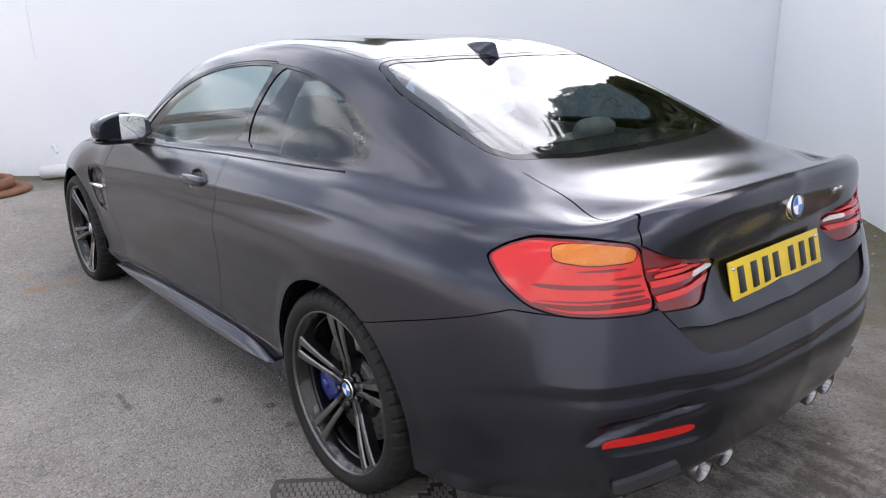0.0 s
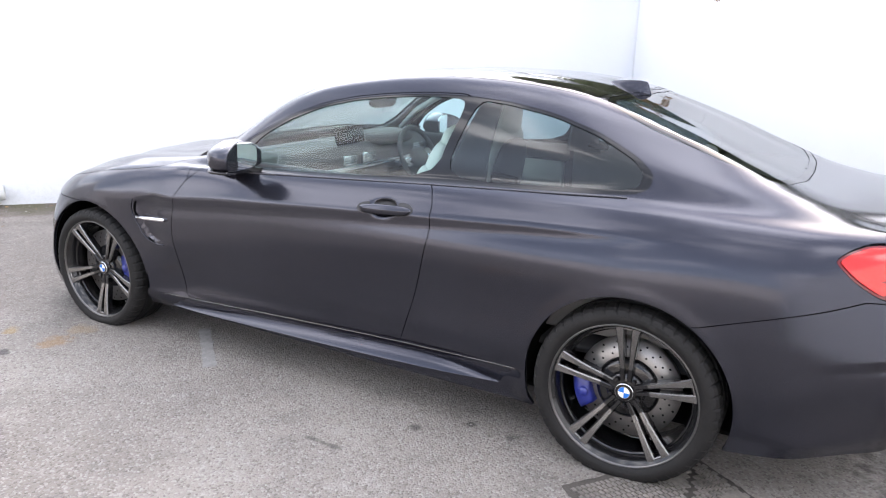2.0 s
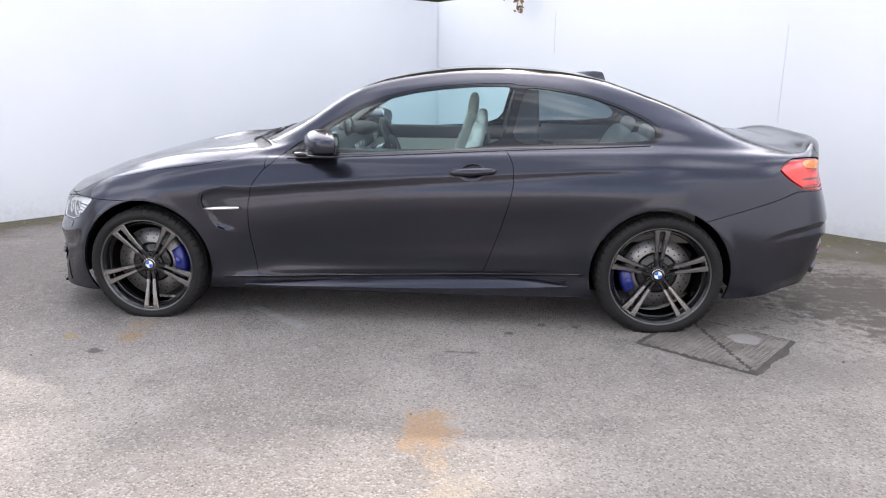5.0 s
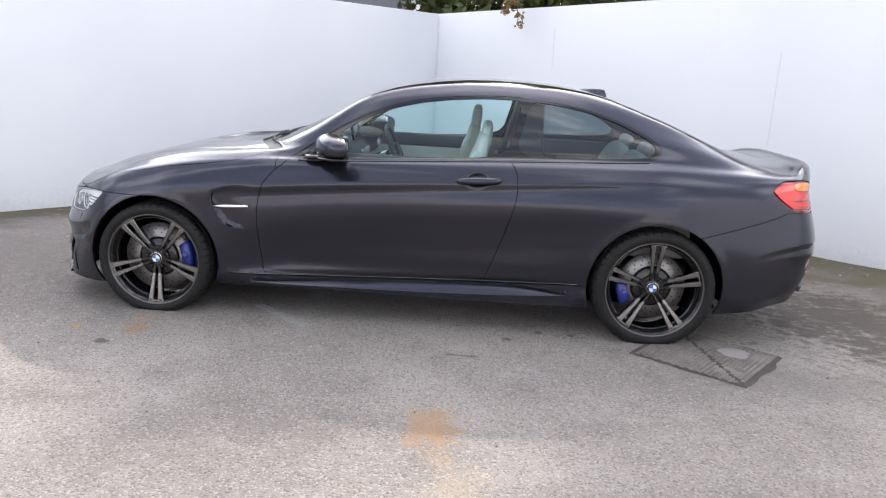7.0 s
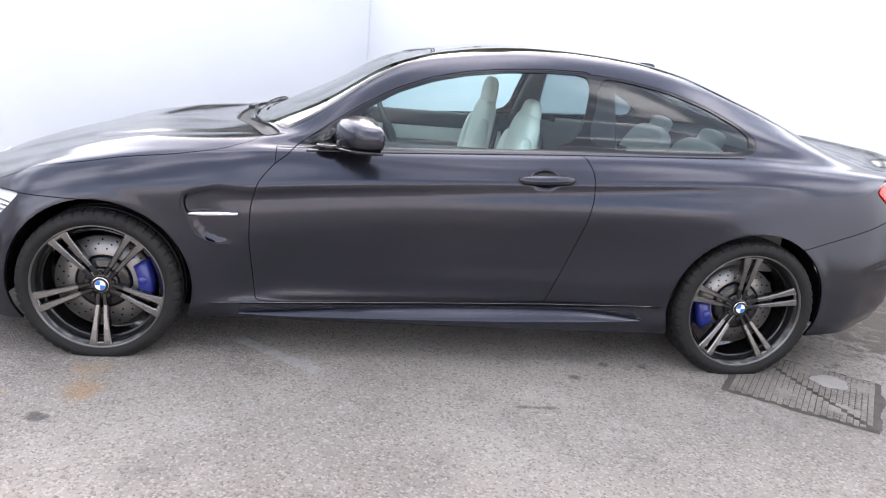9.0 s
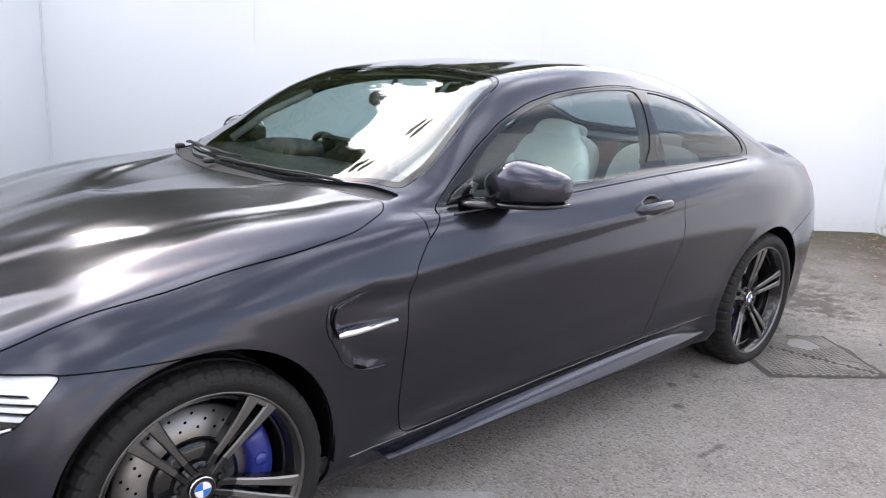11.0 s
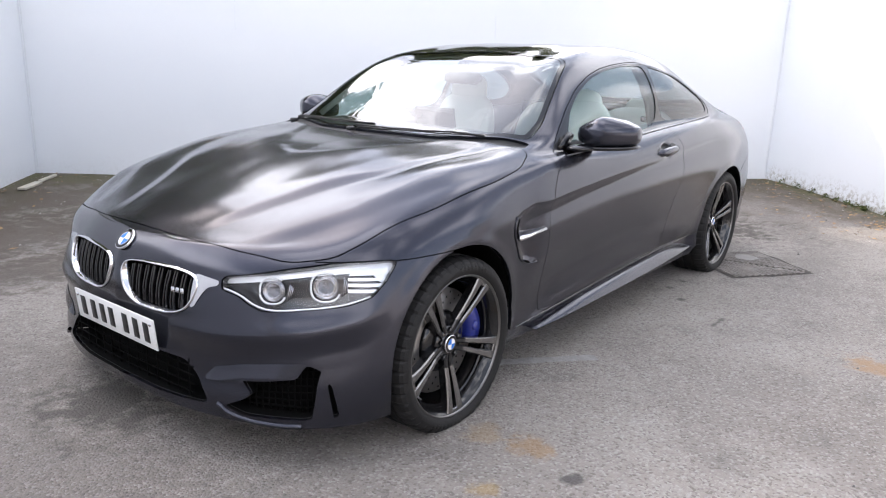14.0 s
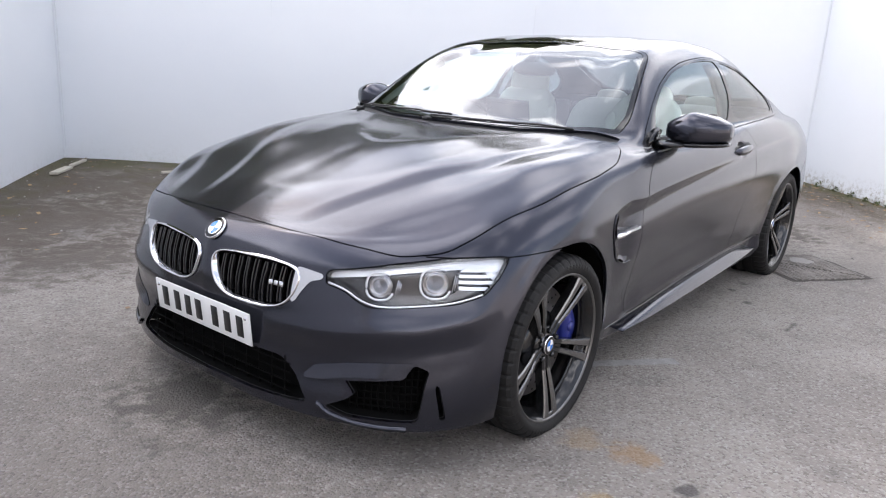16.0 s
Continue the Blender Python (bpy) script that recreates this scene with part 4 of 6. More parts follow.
# thin dark borders round screen and rear window
for nm, pane, inner in (("screen_border", screen, .022), ("rear_window_border", rear_pane, .028)):
    outline = SCREEN_TOP if nm == "screen_border" else REAR_PANE
    f = within(plan(pane), outline)
    pane.keep(inner - f).shifted(-.001).build(nm, BLACK, windscreen if nm == "screen_border" else rear_window, depth=0, both=True)
for k, d in enumerate(doors):
    m = (lambda s: s) if k == 0 else (lambda s: s.mirrored())
    m(dlo.inside(PANE_F, side)).shifted(-.006).build("side_window", GLASS, d, "clear side window", .004)
    m(frame_skin).shifted(-.002).build("window_trim", BLACK, car, "gloss black window surround", .006)
    m(dlo.inside(PANE_R, side)).shifted(-.006).build("quarter_window", TINTED, car, "tinted rear quarter window", .004)

# dark layer behind the gaps, and the closed underside
liner = arch_cut(SKIN)
for o, uv, w in ((DLO, side, lambda s: (s.S[:, 1] > 5.2) & low(s)), (SCREEN_TOP, plan, lambda s: s.S[:, 1] > 8.2), (REAR_PANE, plan, lambda s: s.S[:, 1] > 8.2), (HEADLAMP, belt, front), (KIDNEY, belt, front), (CHIN, belt, front), (INTAKE, belt, front), (SLOT, belt, front), (LAMP, belt, lambda s: tail(s) & (s.S[:, 1] < 6.6))):
    liner = cut(liner, o, uv, w, -.002)[1]
LINING = material("dark_lining", (0.02, 0.02, 0.021), 0.9)
liner.shifted(-.013).build("inner_lining", LINING, car, depth=0, both=True)


def cavity(name, piece, d, both):
    """A dark pocket behind a hole in the skin: walls and a floor d deep."""
    flip = np.array([1, -1, 1])
    for k in range(1 if both else 2):
        V, N, T = piece.V, piece.N, piece.T
        if both:
            V, N, T = np.vstack([V, V * flip]), np.vstack([N, N * flip]), np.vstack([T, T[:, ::-1] + len(V)])
            _, first, inv = np.unique(np.round(V * 20000).astype(int), axis=0, return_index=True, return_inverse=True)
            T = first[inv.reshape(-1)][T]
        elif k:
            V, N, T = V * flip, N * flip, T[:, ::-1]
        e = Skin(V, N, np.zeros((len(V), 2)), T).rim()
        n = len(V)
        verts = np.vstack([V - N * d, V])
        faces = [tuple(int(i) for i in t) for t in T] + [(int(a) + n, int(a), int(b), int(b) + n) for a, b in e]
        me = bpy.data.meshes.new(name)
        me.from_pydata([tuple(v) for v in verts], [], faces)
        me.update()
        me.materials.append(VOID)
        ob = new(name, me)
        ob.parent = car


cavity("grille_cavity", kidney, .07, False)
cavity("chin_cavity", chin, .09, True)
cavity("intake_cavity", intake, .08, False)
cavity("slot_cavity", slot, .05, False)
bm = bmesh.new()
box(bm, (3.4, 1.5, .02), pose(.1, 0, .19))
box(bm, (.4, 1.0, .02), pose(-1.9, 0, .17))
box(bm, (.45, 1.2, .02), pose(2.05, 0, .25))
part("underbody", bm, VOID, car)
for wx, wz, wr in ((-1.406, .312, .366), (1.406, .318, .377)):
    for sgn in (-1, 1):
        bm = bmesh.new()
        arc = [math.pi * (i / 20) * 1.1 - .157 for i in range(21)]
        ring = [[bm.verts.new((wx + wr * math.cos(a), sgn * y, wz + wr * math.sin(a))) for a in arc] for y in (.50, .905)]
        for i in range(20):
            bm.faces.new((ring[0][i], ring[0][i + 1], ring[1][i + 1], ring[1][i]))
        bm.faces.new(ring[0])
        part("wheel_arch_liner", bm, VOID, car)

# ---- wheels ----


def tyre_mesh(R, w, rr, cz):
    """A low-profile tyre of radius R on a rim of radius rr, flattened where it stands cz below its middle."""
    bm = bmesh.new()
    h = w / 2
    prof = [(rr - .008, -h * .82), (rr - .001, -h * .90), (rr + .014, -h * .985), (rr + .026, -h * 1.0), (R - .030, -h * .985), (R - .016, -h * .94), (R - .007, -h * .86), (R - .001, -h * .70), (R, -h * .50), (R - .008, -h * .48), (R - .008, -h * .40), (R, -h * .38), (R, -h * .10), (R - .008, -h * .08), (R - .008, h * .08), (R, h * .10), (R, h * .38), (R - .008, h * .40), (R - .008, h * .48), (R, h * .50), (R - .001, h * .70), (R - .018, h * .95), (R - .04, h), (rr - .001, h * .9)]
    steps = 240
    rings = []
    for i in range(steps):
        a = 2 * math.pi * i / steps
        row = []
        for j, (r, d) in enumerate(prof):
            if i % 5 == 0 and 5 <= j <= 8:
                r -= .005
            row.append(bm.verts.new((r * math.cos(a), d, max(r * math.sin(a), -cz))))
        rings.append(row)
    for i in range(steps):
        p, q = rings[i], rings[(i + 1) % steps]
        for j in range(len(prof) - 1):
            bm.faces.new((p[j], q[j], q[j + 1], p[j + 1]))
    # raised sidewall lettering bars
    for a0 in (1.1, 4.2):
        for k in range(8):
            a = a0 + k * .075
            box(bm, (.013, .003, .016), pose(0, 0, 0, 0, -math.degrees(a), 0) @ pose((R + rr) / 2 - .004, -h * .985, 0, 0, 0, 0), .001, 1)
    bmesh.ops.recalc_face_normals(bm, faces=bm.faces)
    return bm


def spoke_mesh(bm, a, side_off, k):
    """One bar of a pair: (radius, half width, front, depth) along its length."""
    st = [(.040, .010, -.068, .030), (.085, .010, -.074, .034), (.13, .0105, -.086, .036), (.18, .0125, -.098, .036), (.222, .0155, -.106, .030), (.243, .0185, -.108, .022)]
    prev = None
    for r, hw, y, d in st:
        t = (r - .04) / .2
        r = .04 + (r - .04) * k
        off = side_off * (.0125 + .011 * t + .006 * t * t)
        sect = [(-hw, y + d), (-hw, y + .005), (-hw + .004, y), (hw - .004, y), (hw, y + .005), (hw, y + d)]
        ring = []
        for u, yy in sect:
            ring.append(bm.verts.new((r * math.cos(a) - (off + u) * math.sin(a), yy, r * math.sin(a) + (off + u) * math.cos(a))))
        if prev:
            for i in range(5):
                f = bm.faces.new((prev[i], prev[i + 1], ring[i + 1], ring[i]))
                f.material_index = 0 if i in (1, 2, 3) and r > .1 else 1
        prev = ring


def roundel_mesh(r, depth, m=None):
    """A domed disc: bright rim, black band, four quarters; material slots in that order, then blue and white."""
    bm = bmesh.new()
    radii = [(r, 0), (r, -depth), (r * .93, -depth * 1.2), (r * .66, -depth * 1.3), (r * .60, -depth * 1.3), (.0, -depth * 1.45)]
    n = 32
    rings = [[bm.verts.new((q * math.cos(2 * math.pi * i / n), d, q * math.sin(2 * math.pi * i / n))) for i in range(n)] for q, d in radii[:-1]]
    mid = bm.verts.new((0, radii[-1][1], 0))
    for k in range(len(rings) - 1):
        for i in range(n):
            f = bm.faces.new((rings[k][i], rings[k][(i + 1) % n], rings[k + 1][(i + 1) % n], rings[k + 1][i]))
            f.material_index = (0, 0, 1, 0)[k]
    for i in range(n):
        f = bm.faces.new((rings[-1][i], rings[-1][(i + 1) % n], mid))
        f.material_index = 2 if (i // 8) % 2 else 3
    if m is not None:
        bmesh.ops.transform(bm, matrix=m, verts=bm.verts)
    bmesh.ops.recalc_face_normals(bm, faces=bm.faces)
    return bm


BADGE_BLUE = material("badge_blue", (0.02, 0.16, 0.55), 0.2, coat=0.5)
BADGE_WHITE = material("badge_white", (0.8, 0.8, 0.8), 0.25, coat=0.5)
BADGE = [CHROME, BLACK, BADGE_BLUE, BADGE_WHITE]


def make_wheel(x, y, z, R, w, turn, disc, caliper_at, rr, front=False):
    """A double-spoke alloy wheel; its outer face looks along -y, turned to the far side where y is positive."""
    flip = pose(0, 0, 0, 0, 0, 180) if y > 0 else Matrix()
    hub = new("wheel")
    hub.parent = car
    hub.matrix_basis = Matrix.Translation((x, y, z)) @ flip
    tagged(hub, "black and gunmetal alloy wheel with five double spokes")
    tyre = part("tyre", tyre_mesh(R, w, rr, z - .001), RUBBER, hub, "black low-profile tyre")
    for i in range(240 * 23):
        tyre.data.polygons[i].use_smooth = not 3 < i % 23 < 20
    h = w / 2
    bm = bmesh.new()
    lathe(bm, [(rr - .008, -h * .86), (rr - .015, -h * .80), (rr - .025, -h * .70), (rr - .031, -h * .3), (rr - .037, .02), (rr - .029, h * .8), (rr - .006, h * .9)], 64)
    lathe(bm, [(rr - .030, -h * .52), (rr - .036, -h * .50), (rr - .036, -h * .46), (rr - .030, -h * .44)], 64)
    lathe(bm, [(.03, -.066), (.062, -.064), (.070, -.055), (.072, -.02)], 40)
    rim = part("rim_barrel", bm, DARK_ALLOY, hub)
    bm = bmesh.new()
    lathe(bm, [(rr - .010, -h * .82), (rr - .007, -h * .885), (rr - .003, -h * .915), (rr, -h * .90), (rr + .001, -h * .84)], 72)
    part("rim_lip", bm, LIP, hub, "dark machined rim edge")
    for k in range(5):
        a = radians(turn + 72 * k)
        bm = bmesh.new()
        spoke_mesh(bm, a, -1, (rr - .048) / .203)
        spoke_mesh(bm, a, 1, (rr - .048) / .203)
        box(bm, (.016, .014, .036), pose(0, 0, 0, 0, -math.degrees(a), 0) @ pose(rr - .015, -.099, 0), .003, 1)
        bmesh.ops.recalc_face_normals(bm, faces=bm.faces)
        mixed("double_spoke", bm, [ALLOY, DARK_ALLOY], hub, smooth=False)
        b = radians(turn + 36 + 72 * k)
        bm = bmesh.new()
        lathe(bm, [(.0, -.078), (.007, -.078), (.010, -.074), (.011, -.055)], 6, Matrix.Translation((.053 * math.cos(b), 0, .053 * math.sin(b))))
        part("wheel_bolt", bm, DARK_ALLOY, hub, smooth=False)
    mixed("hub_cap", roundel_mesh(.034, .006, pose(0, -.070, 0)), BADGE, hub, "round hub cap in blue, white and black")
    bm = bmesh.new()
    lathe(bm, [(.105, -.022), (disc, -.022), (disc, .008), (.105, .008)], 64)
    for i in range(60):
        a, r = 2 * math.pi * i / 60, disc - .014 - .020 * (i % 3)
        c = lathe(bm, [(.0, -.0225), (.0042, -.0225)], 8, Matrix.Translation((r * math.cos(a), 0, r * math.sin(a))))
    for f in bm.faces:
        if f.calc_area() < 2e-5 and abs(f.calc_center_median().y + .0225) < 2e-4:
            f.material_index = 1
    mixed("brake_disc", bm, [STEEL, VOID], hub, "drilled steel brake disc")
    part("disc_hat", lathe(bmesh.new(), [(.0, -.045), (.095, -.045), (.112, -.036), (.116, -.022)], 48), DARK_ALLOY, hub)
    bm = bmesh.new()
    a0, span = radians(caliper_at), radians(48 if front else 40)
    r0, r1 = disc - .056, disc + .012
    ring = []
    for i in range(9):
        a = a0 - span / 2 + span * i / 8
        k = .012 * math.sin(math.pi * i / 8)
        ring.append([bm.verts.new((q * math.cos(a), yy, q * math.sin(a))) for q, yy in ((r0, -.028), (r0 + .006, -.050 - k), (r1 - .012, -.052 - k), (r1, -.040), (r1, .03), (r0, .03))])
    for i in range(8):
        for j in range(6):
            bm.faces.new((ring[i][j], ring[i + 1][j], ring[i + 1][(j + 1) % 6], ring[i][(j + 1) % 6]))
    bm.faces.new(ring[0]), bm.faces.new(ring[-1][::-1])
    lathe(bm, [(0, -.07), (.016, -.07), (.019, -.064), (.019, -.04)], 20, Matrix.Translation(((disc - .03) * math.cos(a0), 0, (disc - .03) * math.sin(a0))))
    bmesh.ops.recalc_face_normals(bm, faces=bm.faces)
    part("brake_caliper", bm, BLUE, hub, "bright blue brake caliper")


for sgn in (-1, 1):
    make_wheel(-1.412, sgn * .812, .299, .325, .250, 270, .196, 8 if sgn < 0 else 172, .264, True)
    make_wheel(1.407, sgn * .808, .313, .337, .265, 90, .188, 195 if sgn < 0 else -15, .270)

# ---- lamps, grilles, badges ----
LENS = glass("clear_lens", (0.97, 0.975, 0.98), 0.02, 0.02)
LAMP_GREY = material("lamp_inner_grey", (0.075, 0.075, 0.08), 0.15, 0.6, 0.1, 30)
SILVER = material("lamp_reflector", (0.86, 0.87, 0.89), 0.25, 0.35, 0.06, 25)
RED = material("red_lamp_plastic", (0.62, 0.012, 0.008), 0.10, spread=0.07, scale=9, coat=0.6)
DEEP_RED = material("dark_red_lamp_plastic", (0.16, 0.004, 0.006), 0.15, coat=0.6)
AMBER = material("amber_lamp_plastic", (0.60, 0.17, 0.01), 0.12, spread=0.12, scale=12, coat=0.6)
WHITE_LAMP = material("white_reversing_lamp", (0.7, 0.7, 0.68), 0.2, spread=0.3, scale=80, coat=0.5)
PLATE_W = material("white_number_plate", (0.72, 0.72, 0.71), 0.35, spread=0.03, scale=12)
PLATE_Y = material("yellow_number_plate", (0.72, 0.50, 0.02), 0.35, spread=0.03, scale=12)
INK = material("black_characters", (0.01, 0.01, 0.01), 0.4)
BOWL = material("lamp_bowl", (0.38, 0.38, 0.40), 0.12, 0.9)
SATIN = material("satin_chrome", (0.62, 0.62, 0.64), 0.22, 1.0)


def band(skin, s0, s1, z0, z1, k=.3):
    return skin.inside(rounded([(s0, z1), (s1, z1), (s1, z0), (s0, z0)], 5, k), belt)


def along(outline, lift, n=90):
    """Points on the skin along a closed outline given in (plan length, z)."""
    Q = np.asarray(outline)
    d = np.concatenate([[0], np.cumsum(np.linalg.norm(np.diff(np.vstack([Q, Q[:1]]), axis=0), axis=1))])
    t = np.linspace(0, d[-1], n, endpoint=False)
    QQ = np.vstack([Q, Q[:1]])
    out = []
    for a, b in zip(np.interp(t, d, QQ[:, 0]), np.interp(t, d, QQ[:, 1])):
        p, nn = skin_at(a, b)
        out.append(p + nn * lift)
    for _ in range(2):
        out = [(out[i - 1] + out[i] * 2 + out[(i + 1) % n]) / 4 for i in range(n)]
    return out


def flipped(points, k):
    return [Vector((p.x, p.y * k, p.z)) for p in points]


def make_headlamp(k):
    m = (lambda s: s) if k == 1 else (lambda s: s.mirrored())
    lampo = m(headlamp.shifted(-.002)).build("headlamp", LENS, car, "clear headlamp with twin round projectors and silver trim", .004)
    m(headlamp.shifted(-.055)).build("lamp_housing", LAMP_GREY, lampo, depth=0)
    # walls of the housing
    e = headlamp.rim()
    bm = bmesh.new()
    for a, b in e:
        q = [headlamp.V[a] - headlamp.N[a] * .004, headlamp.V[b] - headlamp.N[b] * .004, headlamp.V[b] - headlamp.N[b] * .056, headlamp.V[a] - headlamp.N[a] * .056]
        bm.faces.new([bm.verts.new((v[0], v[1] * k, v[2])) for v in q])
    part("bezel", bm, LAMP_GREY, lampo, "dark inner bezel", False)
    # upper light strip and lower trim line
    upper = headlamp.inside(np.array([(.47, .588), (.60, .606), (.70, .620), (.80, .634), (.92, .640), (.97, .640), (1.02, .60), (1.10, .62), (1.10, .70), (.45, .70)]), belt)
    m(upper.shifted(-.030)).build("light_strip", SILVER, lampo, "bright silver upper light strip", .02)
    outer = headlamp.inside(rounded([(.900, .640), (1.05, .672), (1.01, .60), (.97, .565), (.900, .572)], 4, .2), belt)
    for i in range(4):
        z = .582 + .018 * i
        m(outer.keep(.005 - np.abs(outer.V[:, 2] - z)).shifted(-.022)).build("reflector_fin", SILVER, lampo, "", .02)
    bm = bmesh.new()
    low = [(.50, .577), (.555, .563), (.600, .540), (.65, .524), (.757, .528), (.89, .540), (.975, .566)]
    pts = spline(low, 30)
    line = [skin_at(a, b)[0] - skin_at(a, b)[1] * .007 for a, b in pts]
    for _ in range(4):
        line = line[:1] + [(line[i - 1] + line[i] * 2 + line[i + 1]) / 4 for i in range(1, len(line) - 1)] + line[-1:]
    tube(bm, flipped(line, k), .0032, 6)
    part("lower_trim", bm, SILVER, lampo, "chrome lower trim line")
    for s, z, r in ((.657, .579, .041), (.832, .592, .046)):
        p, n = skin_at(s, z)
        q = facing(p - n * .034, n, k)
        arc = [2 * math.pi * (.14 + .80 * i / 26) for i in range(27)]
        square = lambda v: math.copysign(abs(v) ** .8, v)
        bm = bmesh.new()
        tube(bm, [q @ Vector((r * square(math.cos(a)), -.006, r * square(math.sin(a)))) for a in arc], .0036, 6)
        ring = part("projector", bm, SILVER, lampo, "silver-ringed projector lamp")
        bm = bmesh.new()
        for i in range(3):
            box(bm, (.004, .012, r * (1.3 - .25 * i)), q @ pose(r * (1.2 + .13 * i), .006, -.004, 0, 10, 0), .001, 1)
        part("reflector_rib", bm, BOWL, ring)
        part("projector_lens", lathe(bmesh.new(), [(r * .60, .012), (r * .50, -.002), (r * .30, -.010), (0, -.013)], 32, q), LENS, lampo)
        part("inner_ring", lathe(bmesh.new(), [(r * .64, .012), (r * .63, -.002), (r * .60, -.003), (r * .58, .012)], 32, q), SATIN, ring)
        part("projector_bowl", lathe(bmesh.new(), [(r * .88, .006), (r * .64, .014), (r * .56, .002), (r * .5, .010), (0, .022)], 32, q), BOWL, lampo)


for k in (1, -1):
    make_headlamp(k)


def make_grille(k):
    ring = flipped(along(KIDNEY, .001), k)
    inner = flipped(along(KIDNEY, -.03), k)
    bm = bmesh.new()
    mid = sum(ring, Vector()) / len(ring)
    loops = []
    for grow, dx in ((.0, .004), (-.002, -.007), (-.006, -.009), (-.011, -.004), (-.012, .03)):
        loops.append([bm.verts.new(p + (mid - p).normalized() * -grow + Vector((dx, 0, 0))) for p in ring])
    n = len(ring)
    for a, b in zip(loops, loops[1:]):
        for i in range(n):
            bm.faces.new((a[i], a[(i + 1) % n], b[(i + 1) % n], b[i]))
    bmesh.ops.recalc_face_normals(bm, faces=bm.faces)
    g = part("kidney_grille", bm, CHROME, car, "chrome-framed kidney grille with black double slats")
    for i in range(9):
        s = .072 + .037 * i
        zs = [b for b in np.linspace(.44, .64, 60) if within(np.array([(s, b)]), KIDNEY)[0] > .012]
        if len(zs) < 2:
            continue
        bm = bmesh.new()
        for off in (-.006, .006):
            prev = None
            for z in np.linspace(zs[0], zs[-1], 6):
                p, nn = skin_at(s + off, z)
                p = p - nn * .014
                r = [bm.verts.new((p.x + a, (p.y + b) * k, p.z)) for a, b in ((0, -.0028), (-.004, 0), (0, .0028), (.028, .0028), (.028, -.0028))]
                if prev:
                    for j in range(5):
                        bm.faces.new((prev[j], prev[(j + 1) % 5], r[(j + 1) % 5], r[j]))
                prev = r
        bmesh.ops.recalc_face_normals(bm, faces=bm.faces)
        part("slat", bm, BLACK, g)
    if k == 1:
        p, nn = skin_at(.318, .545)
        bm = bmesh.new()
        for i in range(3):
            box(bm, (.015, .004, .016), facing(p - nn * .008, nn) @ pose(-.02 + .02 * i, 0, 0), .001, 1)
        part("grille_emblem", bm, SATIN, g, "small silver emblem bars")
    # chrome bridge to the headlamp
    br = SKIN.inside(rounded([(.385, .609), (.482, .597), (.484, .583), (.444, .572), (.420, .538), (.400, .503), (.385, .503)], 4, .15), belt)
    br = br.keep(np.where(br.S[:, 1] < 6.6, 1.0, -1.0))
    (br if k == 1 else br.mirrored()).shifted(.003).build("bridge_trim", SATIN, g, "chrome bridge trim", .006)


for k in (1, -1):
    make_grille(k)

# roundels on nose and boot
p, n = skin_at(0.0, .655)
mixed("nose_badge", roundel_mesh(.041, .006, facing(Vector((p.x, 0, p.z)), Vector((n.x, 0, n.z)).normalized())), BADGE, car, "round badge in blue, white and black")
p, n = skin_at(5.88, .932)
mixed("boot_badge", roundel_mesh(.041, .012, facing(Vector((p.x + .004, 0, p.z)), Vector((1, 0, .12)).normalized())), BADGE, boot_lid, "round badge in blue, white and black")
bm = bmesh.new()
p, n = skin_at(5.60, .928)
for i, w in enumerate((.030, .016)):
    box(bm, (w, .006, .026), facing(Vector((p.x, -p.y, p.z)), Vector((n.x, -n.y, n.z))) @ pose(-.02 + .034 * i, -.002, 0), .001, 1)
part("boot_emblem", bm, SATIN, boot_lid, "silver emblem bars")

